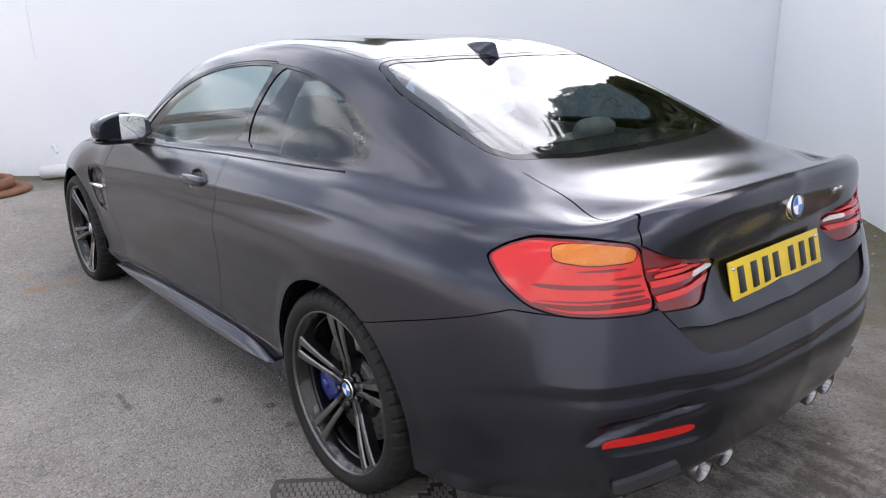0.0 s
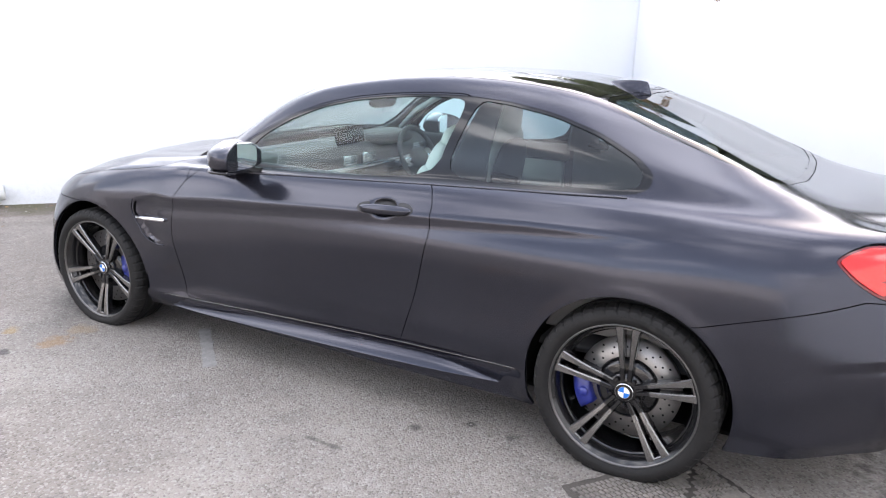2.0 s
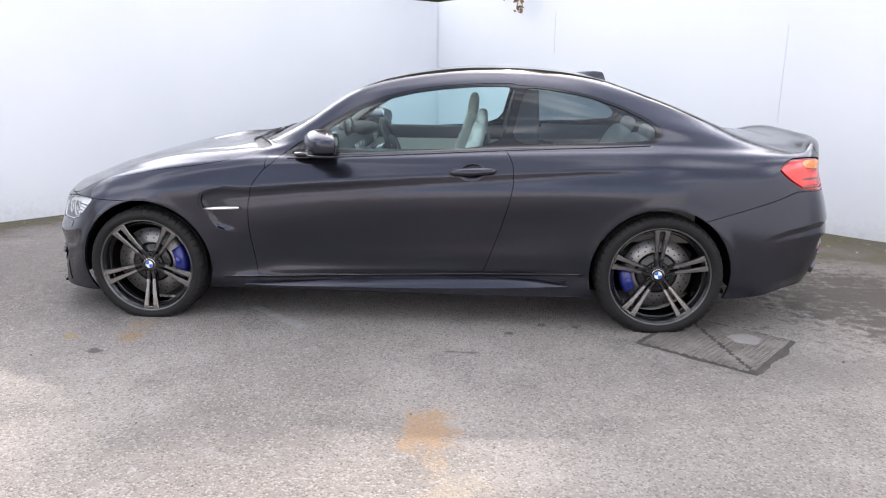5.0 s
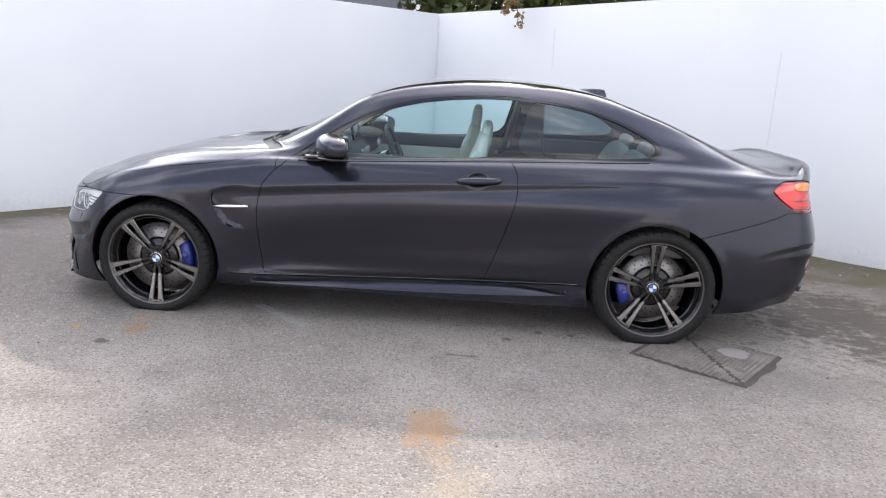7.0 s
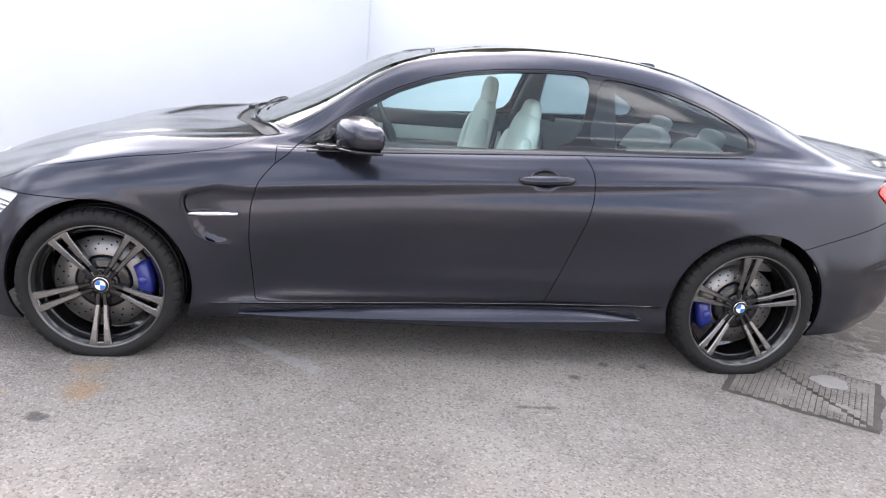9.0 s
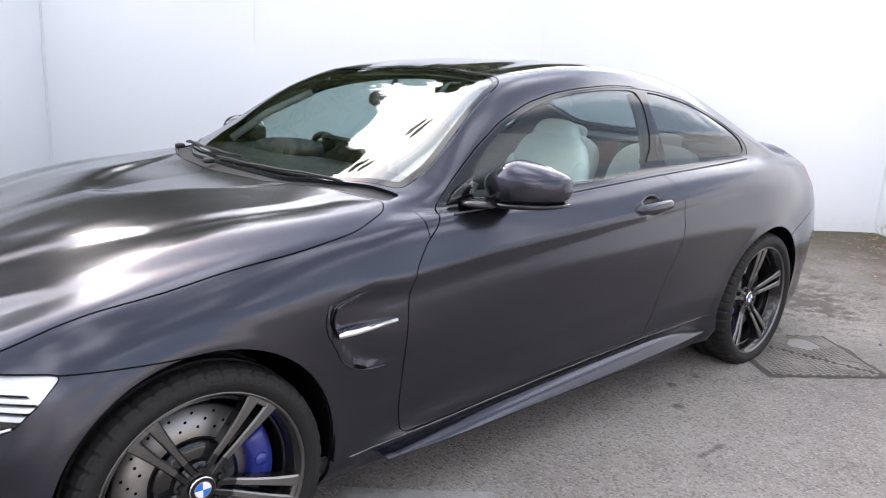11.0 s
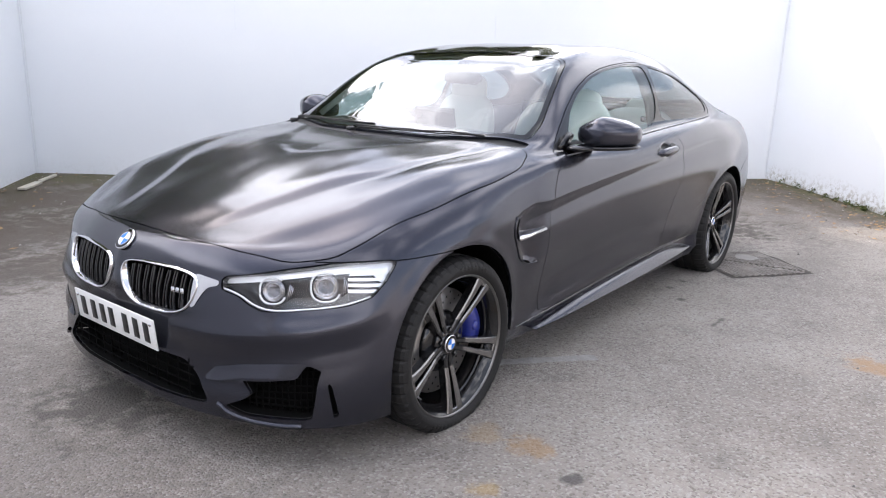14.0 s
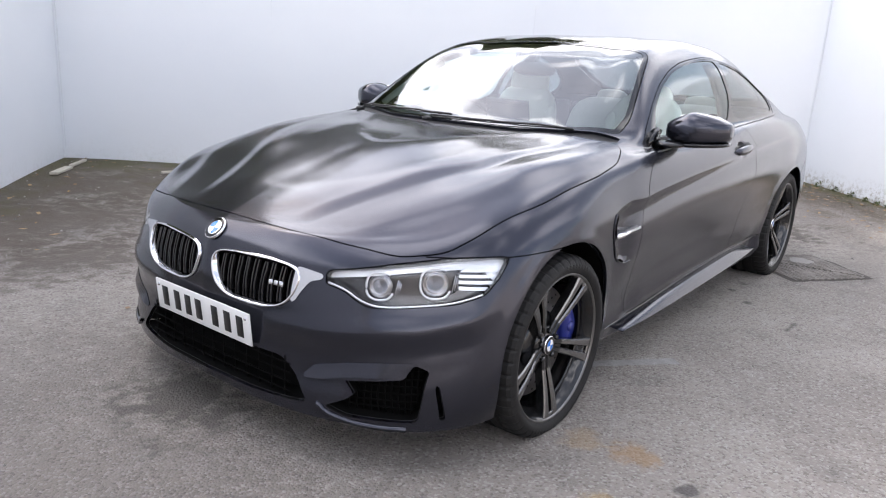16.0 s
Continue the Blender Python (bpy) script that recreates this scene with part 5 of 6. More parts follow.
# intake grids and lower details of the front
for k in (1, -1):
    bm = bmesh.new()
    for i in range(11):
        s = .60 + .022 * i
        zs = [b for b in np.linspace(.15, .37, 60) if within(np.array([(s, b)]), INTAKE)[0] > .004]
        if len(zs) > 1:
            pts = [skin_at(s, z) for z in np.linspace(zs[0], zs[-1], 5)]
            tube(bm, flipped([p - nn * .045 for p, nn in pts], k), .003, 5)
    for z in (.20, .225, .25, .275, .30, .325):
        ss = [a for a in np.linspace(.56, .87, 60) if within(np.array([(a, z)]), INTAKE)[0] > .004]
        if len(ss) > 1:
            tube(bm, flipped([skin_at(a, z)[0] - skin_at(a, z)[1] * .045 for a in np.linspace(ss[0], ss[-1], 8)], k), .003, 5)
    tagged(part("intake_grid", bm, VOID, front_bumper, "black intake grid"), "black intake grid", kind="stuff")
    # blade under the corner intake, and the raised brow above it
    bm = bmesh.new()
    pts = spline([(.495, .200), (.55, .170), (.61, .156), (.70, .151), (.775, .152)], 24)
    pp = [skin_at(a, b) for a, b in pts]
    prev = None
    for p, nn in pp:
        r = [bm.verts.new(((p + nn * a).x, (p + nn * a).y * k, p.z + b)) for a, b in ((-.03, .008), (.002, .008), (.010, .001), (.008, -.006), (-.03, -.010))]
        if prev:
            for j in range(5):
                bm.faces.new((prev[j], prev[(j + 1) % 5], r[(j + 1) % 5], r[j]))
        prev = r
    bmesh.ops.recalc_face_normals(bm, faces=bm.faces)
    part("corner_blade", bm, PAINT, front_bumper)
    edges = np.array([(.43, .278), (.475, .318), (.586, .343), (.69, .355), (.80, .360), (.773, .310), (.587, .288), (.44, .270)])
    brow = SKIN.keep(np.where((SKIN.S[:, 1] < 6) & (SKIN.V[:, 0] < -1.7), within(belt(SKIN), edges), -1.0))
    ridge = np.interp(brow.S[:, 0], (.43, .475, .586, .69, .80), (.278, .318, .343, .355, .360))
    brow.V = brow.V + brow.N * (.002 + .009 * np.interp(brow.S[:, 0], (.70, .80), (1, 0)) * np.clip((ridge - brow.V[:, 2]) / .045, 0, 1))[:, None]
    brow.N = skin_normals(brow.V, brow.T)
    (brow if k == 1 else brow.mirrored()).build("bumper_brow", PAINT, front_bumper, "", .022)
    # headlamp washer cover
    w = SKIN.inside(rounded([(.80, .52), (.90, .525), (.90, .49), (.79, .485)], 4, .2), belt)
    w = w.keep(np.where(w.S[:, 1] < 6, 1.0, -1.0))
    (w if k == 1 else w.mirrored()).shifted(.0015).build("washer_cover", PAINT, front_bumper, "", .003)
bm = bmesh.new()
for i in range(13):
    y = -.36 + .06 * i
    box(bm, (.004, .004, .13), pose(-2.145 + .05 * abs(y) ** 1.5, y, .255), 0)
for z in (.205, .235, .265, .295):
    tube(bm, [(-2.145 + .05 * abs(y) ** 1.5, y, z) for y in np.linspace(-.38, .38, 9)], .003, 5)
part("chin_grid", bm, VOID, front_bumper, "black lower intake grid")


def number_plate(name, at, mat, label, parent):
    pl = part(name, box(bmesh.new(), (.52, .006, .111), at, .002, 2), mat, parent, label)
    xs = (-.205, -.135, -.072, -.012, .078, .145, .210)
    for x in xs:
        part("plate_character", box(bmesh.new(), (.034, .002, .072), at @ pose(x, -.004, 0), .001, 1), INK, pl, "plain black bar")
    for x in (-.24, .24):
        part("plate_screw", lathe(bmesh.new(), [(0, -.006), (.005, -.006), (.006, -.003)], 10, at @ pose(x, 0, .035)), SATIN, pl)
    return pl


number_plate("front_number_plate", facing(Vector((-2.186, 0, .386)), Vector((-1, 0, -.10)).normalized()), PLATE_W, "white front number plate with plain dark bars", front_bumper)
number_plate("rear_number_plate", facing(Vector((2.325, 0, .757)), Vector((1, 0, .26)).normalized()), PLATE_Y, "yellow rear number plate with plain dark bars", boot_lid)

# tail lamps


def make_tail_lamp(k):
    m = (lambda s: s) if k == 1 else (lambda s: s.mirrored())
    outer = m(lamp.shifted(-.006)).build("tail_lamp", DEEP_RED, car, "red tail lamp with an amber indicator", .01)
    core = lamp.keep(within(belt(lamp), LAMP) - .010)
    amber = rounded([(4.985, .918), (5.03, .925), (5.10, .926), (5.222, .918), (5.235, .886), (5.10, .880), (5.0, .888)], 5, .3)
    m(core.outside(amber, belt, .003).keep(np.where(np.abs(core.outside(amber, belt, .003).V[:, 2] - .790) < .004, -1.0, 1.0))).shifted(.001).build("red_lens", RED, outer, "bright red lens", .004)
    m(core.inside(amber, belt)).shifted(.002).build("amber_lens", AMBER, outer, "amber indicator lens", .004)
    for s0, s1, z0, z1 in ((5.0, 5.23, .866, .873), (4.90, 5.08, .846, .850), (4.95, 5.262, .826, .838), (5.16, 5.262, .846, .854), (4.96, 5.27, .800, .808), (5.17, 5.27, .812, .820)):
        m(band(core, s0, s1, z0, z1).shifted(.0022)).build("dark_strip", DEEP_RED, outer, "", .001)
    inner = m(lamp_boot.shifted(-.006)).build("boot_lamp", DEEP_RED, boot_lid, "red inner tail lamp with a white reversing lamp", .01)
    core = lamp_boot.keep(within(belt(lamp_boot), LAMP_BOOT) - .012)
    for z0, z1 in ((.853, .862), (.818, .834), (.784, .800)):
        m(band(core, 5.27, 5.60, z0, z1, .1).shifted(.002)).build("red_lens", RED, inner, "bright red lens", .003)
    m(band(core, 5.30, 5.58, .838, .850, .1).shifted(.002)).build("red_lens", RED, inner, "", .003)
    m(band(core, 5.45, 5.58, .816, .832, .2).shifted(.0035)).build("reversing_lens", WHITE_LAMP, inner, "white reversing lens", .004)


FIN = material("grey_satin_trim", (0.09, 0.09, 0.10), 0.35, 0.6)
PIPE = material("sooty_chrome", (0.27, 0.26, 0.26), 0.25, 1.0, 0.2, 30)
for k in (1, -1):
    make_tail_lamp(k)
    m = (lambda s: s) if k == 1 else (lambda s: s.mirrored())
    refl = band(SKIN.keep(np.where((SKIN.S[:, 1] < 6) & (SKIN.V[:, 0] > 2), 1.0, -1.0)), 5.13, 5.40, .438, .462, .3)
    m(refl.shifted(.004)).build("rear_reflector", RED, back_bumper, "long red reflector", .006)
    fin = SKIN.keep(np.where((SKIN.S[:, 1] < 6) & (SKIN.V[:, 0] > 2), within(belt(SKIN), np.array([(5.165, .325), (5.355, .362), (5.375, .325), (5.205, .287), (5.17, .295)])), -1.0))
    m(fin.shifted(.014)).build("corner_fin", FIN, back_bumper, "grey satin corner fin", .02)
    for j, y in enumerate((-.375, -.26)):
        ex = lathe(bmesh.new(), [(.030, .10), (.040, .0), (.0425, -.045), (.040, -.050), (.036, -.046), (.034, .05)], 32, pose(2.318, y * k, .275, 4, 0, 90) @ Matrix.Diagonal((1.05, 1.0, 1.05, 1)))
        part("exhaust_tip", ex, PIPE, car, "round chrome exhaust tip")

# lower diffuser
bm = bmesh.new()
prism(bm, [(-.62, .0), (.62, .0), (.56, .10), (-.56, .10)], .05, pose(2.20, 0, .23, 0, 0, 90), .006)
for i in range(5):
    box(bm, (.16, .012, .05), pose(2.16, -.22 + .11 * i, .25), .003)
part("rear_diffuser", bm, TRIM, car, "black plastic rear diffuser")

# ---- doors, mirrors, roof fin, wipers ----


def make_handle(k):
    d = doors[0 if k == 1 else 1]
    bm = bmesh.new()
    prev = None
    for i, t in enumerate(np.linspace(0, 1, 14)):
        x = .282 + .245 * t
        e = math.sin(math.pi * min(1, max(0, t))) ** .35 if 0 < t < 1 else .0
        h, dd = .007 + .014 * e, .004 + .024 * e
        z = .853 + .012 * t
        y = -.916
        r = [bm.verts.new((x, (y - a) * k, z + b)) for a, b in ((-.012, h * .8), (dd * .6, h), (dd, h * .35), (dd, -h * .4), (dd * .7, -h), (-.012, -h * .8))]
        if prev:
            for j in range(6):
                bm.faces.new((prev[j], prev[(j + 1) % 6], r[(j + 1) % 6], r[j]))
        else:
            bm.faces.new(r)
        prev = r
    bm.faces.new(prev)
    bmesh.ops.recalc_face_normals(bm, faces=bm.faces)
    part("door_handle", bm, PAINT, d, "body-coloured bar handle")
    # black patch over the dent, its shade put into the colour
    cup = SKIN.inside(rounded([(.338, .866), (.36, .890), (.40, .897), (.44, .892), (.462, .868), (.44, .856), (.36, .856)], 5, .3), side)
    cup = cup.keep(np.where(cup.S[:, 1] < 7, 1.0, -1.0))
    (cup if k == 1 else cup.mirrored()).shifted(.0015).build("handle_cup", TRIM, d, "black patch painting in the shade of the handle dent", .001)
    seal = SKIN.inside(rounded([(.268, .853), (.285, .874), (.40, .886), (.51, .892), (.540, .868), (.52, .844), (.40, .834), (.29, .832)], 5, .35), side)
    seal = seal.keep(np.where(seal.S[:, 1] < 7, np.abs(np.where(np.abs(seal.V[:, 0] - .40) < .07, 0.0, 1.0)) - .5, -1.0))
    for piece, half in (("front", 1), ("back", -1)):
        q = seal.keep(half * (.40 - seal.V[:, 0]))
        (q if k == 1 else q.mirrored()).shifted(.0012).build("handle_seal", TRIM, d, "dark gap round the handle", .001)


def ellipsoid(bm, size, m, power=2.6, n=(28, 18)):
    """A rounded block between a ball and a box."""
    b = bmesh.new()
    rows = []
    sg = lambda v, p: math.copysign(abs(v) ** (2 / p), v)
    for i in range(n[1] + 1):
        th = -math.pi / 2 + math.pi * i / n[1]
        rows.append([b.verts.new((size[0] * sg(math.cos(th), power) * sg(math.cos(ph), power), size[1] * sg(math.cos(th), power) * sg(math.sin(ph), power), size[2] * sg(math.sin(th), power))) for ph in [2 * math.pi * j / n[0] for j in range(n[0])]])
    for i in range(n[1]):
        for j in range(n[0]):
            b.faces.new((rows[i][j], rows[i][(j + 1) % n[0]], rows[i + 1][(j + 1) % n[0]], rows[i + 1][j]))
    bmesh.ops.remove_doubles(b, verts=b.verts, dist=1e-5)
    join(bm, b, m)
    return bm


MIRROR = material("mirror_glass", (0.85, 0.88, 0.88), 0.02, 1.0)


def make_mirror(k):
    bm = bmesh.new()
    ellipsoid(bm, (.092, .146, .074), pose(0, 0, 0), 2.5, (40, 28))
    for v in bm.verts:
        v.co.x = min(v.co.x, .050)
        v.co.y = min(v.co.y, .112)
        if v.co.y > .02:
            v.co.z = -.02 + (v.co.z + .02) * (1 - .35 * (v.co.y - .02) / .092)
        if v.co.z > .03:
            v.co.z = .03 + (v.co.z - .03) * (1 - .45 * max(0, -v.co.y) / .146)
        v.co.z = max(v.co.z, -.050 - .06 * v.co.y)
        v.co.x += .25 * v.co.y if v.co.y > 0 else -v.co.y * .32
    place = Matrix.Translation((-.395, -.930 * k, .996)) @ Matrix.Diagonal((1, k, 1, 1)) @ pose(0, 0, 0, 0, 0, 4)
    bmesh.ops.transform(bm, matrix=place, verts=bm.verts)
    bmesh.ops.recalc_face_normals(bm, faces=bm.faces)
    mir = part("wing_mirror", bm, PAINT, car, "satin dark wing mirror on a black foot")
    bm = bmesh.new()
    ellipsoid(bm, (.004, .120, .060), place @ pose(.0555, -.008, .004, 0, 0, -8), 3.0, (24, 12))
    part("mirror_glass", bm, MIRROR, mir)
    bm = bmesh.new()
    pts = [(-.505, -.800, .925), (-.475, -.845, .930), (-.440, -.885, .936), (-.405, -.925, .942)]
    tube(bm, [(x, y * k, z) for x, y, z in pts], [.026, .020, .017, .014], 10)
    base = ellipsoid(bmesh.new(), (.090, .142, .013), Matrix(), 3.0)
    for v in base.verts:
        v.co.x = min(v.co.x, .046) + (.25 * v.co.y if v.co.y > 0 else -v.co.y * .32)
        v.co.z -= .060 + .06 * v.co.y
    join(bm, base, place)
    ellipsoid(bm, (.060, .060, .015), pose(-.50, -.865 * k, .935, 0, 0, 40 * k), 2.4)
    part("mirror_foot", bm, BLACK, mir, "gloss black mirror foot")
    bm = bmesh.new()
    prism(bm, [(-.60, .918), (-.50, .925), (-.455, .985), (-.50, 1.0), (-.55, .965)], .012 * k, pose(0, -.812 * k, 0), 0)
    part("sail_panel", bm, BLACK, mir)


# foot and top of the skirt blade along the car
SKIRT_LOW = ((-.86, -.68, -.35, 0, .30, .60, .80, .93), (.207, .203, .206, .210, .216, .226, .236, .243))
SKIRT_TOP = ((-.86, -.75, -.40, 0, .30, .58, .70, .80, .88, .93), (.209, .216, .240, .257, .267, .275, .274, .265, .252, .245))

for k in (1, -1):
    make_handle(k)
    make_mirror(k)
    bm = bmesh.new()
    pts = [(-1.052, -.930, .634), (-1.0, -.932, .635), (-.86, -.928, .642)]
    prev = None
    for x, y, z in pts:
        r = [bm.verts.new((x, (y + a) * k, z + b)) for a, b in ((.02, .010), (-.006, .009), (-.010, 0), (-.006, -.007), (.02, -.008))]
        if prev:
            for j in range(5):
                bm.faces.new((prev[j], prev[(j + 1) % 5], r[(j + 1) % 5], r[j]))
        else:
            bm.faces.new(r)
        prev = r
    bm.faces.new(prev)
    bmesh.ops.recalc_face_normals(bm, faces=bm.faces)
    part("gill_bar", bm, CHROME, car, "chrome side gill bar")
    bm = bmesh.new()
    pts = spline([(-1.060, .722), (-1.074, .681), (-1.043, .604), (-1.0, .538), (-.95, .516), (-.875, .511)], 24)
    tube(bm, [((skin_at(1.716 + 1.005 * (x + 1.061), z)[0] + Vector((0, -.001, 0))).x, (skin_at(1.716 + 1.005 * (x + 1.061), z)[0].y - .001) * k, z) for x, z in pts], .0035, 6)
    part("gill_edge", bm, PAINT, car)
    # near-black bars on the uncut wing stand in for the slots' shaded depth
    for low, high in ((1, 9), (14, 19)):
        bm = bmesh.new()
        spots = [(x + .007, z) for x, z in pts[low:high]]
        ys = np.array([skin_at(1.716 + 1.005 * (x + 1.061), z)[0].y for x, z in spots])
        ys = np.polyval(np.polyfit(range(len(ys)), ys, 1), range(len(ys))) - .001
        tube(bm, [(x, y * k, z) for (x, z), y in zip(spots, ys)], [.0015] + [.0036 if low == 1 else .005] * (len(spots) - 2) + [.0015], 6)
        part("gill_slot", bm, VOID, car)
    # bright line along the sill and under the windows
    bm = bmesh.new()
    line = []
    for x in np.linspace(-.98, .99, 24):
        z = sill_line(x) + .001
        j = np.argmin(np.hypot(SKIN.V[:, 0] - x, SKIN.V[:, 2] - z) + (SKIN.S[:, 1] > 4) * 9)
        line.append((x, (SKIN.V[j, 1] - .0005) * k, z))
    tube(bm, line, .0018, 5)
    part("sill_trim", bm, ALLOY, car, "thin bright line above the sill")
    bm = bmesh.new()
    rings = []
    for x in np.linspace(-.86, .93, 60):
        low = np.interp(x, SKIRT_LOW[0], SKIRT_LOW[1])
        top = max(low + .004, float(np.interp(x, SKIRT_TOP[0], SKIRT_TOP[1])))
        out = .006 * step(-.86, -.5, x) * step(.94, .7, x)
        sect = ((-.860, top + .002), (-.880, top), (-.884, top - .001), (-.9165 - out, low + .004), (-.917 - out, low), (-.912, low - .003), (-.860, low + .004))
        rings.append([bm.verts.new((x, a * k, b)) for a, b in sect])
    for a, b in zip(rings, rings[1:]):
        for j in range(7):
            bm.faces.new((a[j], a[(j + 1) % 7], b[(j + 1) % 7], b[j]))
    bm.faces.new(rings[0]), bm.faces.new(rings[-1])
    bmesh.ops.recalc_face_normals(bm, faces=bm.faces)
    part("side_skirt", bm, PAINT, car, "dark grey skirt blade under the door")
for k in (1, -1):
    bm = bmesh.new()
    line = []
    for x in np.linspace(-.60, 1.33, 40):
        z = np.interp(x, (-.66, -.311, .561, 1.345), (.908, .918, .964, .999))
        j = np.argmin(np.hypot(SKIN.V[:, 0] - x, SKIN.V[:, 2] - z) + ((SKIN.S[:, 1] < 5.2) | (SKIN.S[:, 1] > 8.5)) * 9)
        line.append((x, SKIN.V[j, 1] * k, z))
    ys = np.polyval(np.polyfit([p[0] for p in line], [p[1] for p in line], 4), [p[0] for p in line])
    tube(bm, [(p[0], q - .003 * k, p[2]) for p, q in zip(line, ys)], .0035, 6)
    part("window_ledge_trim", bm, FIN, car, "thin satin line under the side windows")
bm = bmesh.new()
prof = spline([(.965, .0015), (.985, .014), (1.015, .030), (1.060, .046), (1.105, .057), (1.145, .0635), (1.160, .062), (1.168, .050), (1.176, .028), (1.182, .014)], 26)
rings = []
for x, tall in prof:
    t = (x - .965) / .217
    wide = .034 * min(1.0, math.sin(math.pi * min(.93, .06 + t * .80)) * 1.15) ** .7
    ring = []
    for i in range(15):
        a = math.pi * i / 14
        ring.append(bm.verts.new((x + .010 * math.sin(a) * t, wide * math.cos(a) * (.22 + .78 * (1 - math.sin(a)) ** .7) * (1 - .45 * max(0, t - .7) / .3), 1.339 - .048 * t + tall * math.sin(a) ** .85)))
    rings.append([bm.verts.new((x, wide, 1.322 - .05 * t))] + ring + [bm.verts.new((x, -wide, 1.322 - .05 * t))])
for a, b in zip(rings, rings[1:]):
    for j in range(16):
        bm.faces.new((a[j], a[j + 1], b[j + 1], b[j]))
bm.faces.new(rings[0]), bm.faces.new(rings[-1][::-1])
bmesh.ops.recalc_face_normals(bm, faces=bm.faces)
part("roof_aerial", bm, PAINT, car, "shark-fin roof aerial")


def skin_top(x, y):
    """The skin's height over the plan point."""
    d = np.hypot(SKIN.V[:, 0] - x, SKIN.V[:, 1] + abs(y)) + (SKIN.S[:, 1] < 6) * 9
    return float(SKIN.V[np.argmin(d), 2])


for y0, x0, y1, x1 in ((.10, -.905, -.58, -.82), (.62, -.80, .02, -.86)):
    bm = bmesh.new()
    pts = [(x0 + (x1 - x0) * t - .02 * math.sin(math.pi * t), y0 + (y1 - y0) * t) for t in np.linspace(0, 1, 10)]
    tube(bm, [(x, y, skin_top(x, y) + .014) for x, y in pts], .0045, 6)
    tube(bm, [(x + .008, y, skin_top(x + .008, y) + .005) for x, y in pts], .003, 5)
    box(bm, (.04, .03, .02), pose(x0 - .03, y0, skin_top(x0 - .03, y0) + .006), .008)
    part("wiper", bm, TRIM, car, "black windscreen wiper")

# ---- cabin ----
LEATHER = material("cream_leather", (0.62, 0.60, 0.55), 0.5, spread=0.06, scale=6, bump=0.08, bump_scale=160)
LINING = material("grey_side_lining", (0.16, 0.155, 0.15), 0.7, spread=0.1, scale=20)
CABIN = material("dark_cabin_plastic", (0.035, 0.035, 0.037), 0.6, spread=0.15, scale=20)


def make_seat(x, y, rest):
    bm = bmesh.new()
    ellipsoid(bm, (.27, .235, .085), pose(x - .20, y, .56, 0, -8, 0), 3.4)
    seat = part("front_seat", bm, LEATHER, car, "cream leather sports seat")
    bm = bmesh.new()
    ellipsoid(bm, (.050, .215, .31), pose(x + .08, y, .79, 0, 10, 0), 3.4)
    part("backrest", bm, LEATHER, seat)
    for s in (-1, 1):
        bm = bmesh.new()
        ellipsoid(bm, (.045, .040, .23), pose(x + .050, y + s * .190, .76, 0, 10, 0), 2.6)
        part("side_bolster", bm, LEATHER, seat)
        bm = bmesh.new()
        ellipsoid(bm, (.22, .05, .06), pose(x - .20, y + s * .21, .62, 0, -8, 0), 2.6)
        part("cushion_bolster", bm, LEATHER, seat)
    bm = bmesh.new()
    ellipsoid(bm, (.036, .128, .112), pose(x + .135, y, rest, 0, 6, 0), 3.0)
    part("headrest", bm, LEATHER, seat)
    bm = bmesh.new()
    ellipsoid(bm, (.03, .19, .25), pose(x + .130, y, .77, 0, 10, 0), 3.4)
    part("seat_back_shell", bm, CABIN, seat, "dark seat back shell")


HEADLINER = material("pale_grey_headliner", (0.50, 0.50, 0.49), 0.9, spread=0.05, scale=8)
roof.shifted(-.034).build("headliner", HEADLINER, car, "pale grey cloth headliner", .006, both=True)
make_seat(.295, -.37, 1.04)
make_seat(.225, .37, 1.10)
bm = bmesh.new()
ellipsoid(bm, (.26, .58, .08), pose(1.02, 0, .62, 0, -6, 0), 3.4)
bench = part("rear_bench", bm, LEATHER, car, "cream leather rear bench")
for y in (-.32, .32):
    bm = bmesh.new()
    ellipsoid(bm, (.07, .27, .24), pose(1.28, y, .79, 0, 24, 0), 3.2)
    part("bench_backrest", bm, LEATHER, bench)
    bm = bmesh.new()
    ellipsoid(bm, (.04, .11, .05), pose(1.40, y, 1.02, 0, 18, 0), 3.0)
    part("bench_headrest", bm, LEATHER, bench)
bm = bmesh.new()
box(bm, (2.6, 1.56, .03), pose(.3, 0, .40))
box(bm, (.42, 1.30, .02), pose(1.66, 0, 1.0), .004)
part("cabin_floor", bm, CABIN, car)
bm = bmesh.new()
prof = [(-.84, .93), (-.60, .965), (-.42, .955), (-.36, .90), (-.40, .80), (-.42, .62), (-.86, .62)]
prism(bm, prof, 1.50, pose(0, -.75, 0), .012)
dash = part("dashboard", bm, CABIN, car, "dark dashboard")
bm = bmesh.new()
ellipsoid(bm, (.13, .20, .045), pose(-.44, .37, .965), 2.6)
part("instrument_hood", bm, CABIN, dash)
bm = bmesh.new()
box(bm, (.02, .25, .10), pose(-.43, 0, 1.005, 0, -12, 0), .008)
part("centre_screen", bm, BLACK, dash, "black centre display")
for y in (-.60, -.09, .09, .62):
    bm = bmesh.new()
    box(bm, (.02, .12, .055), pose(-.365, y, .88), .006)
    for j in range(3):
        box(bm, (.01, .11, .004), pose(-.353, y, .866 + .014 * j), 0)
    part("air_vent", bm, SATIN, dash)
bm = bmesh.new()
box(bm, (.02, 1.3, .03), pose(-.372, 0, .835), .006)
part("dash_trim", bm, SATIN, dash, "silver dash trim strip")
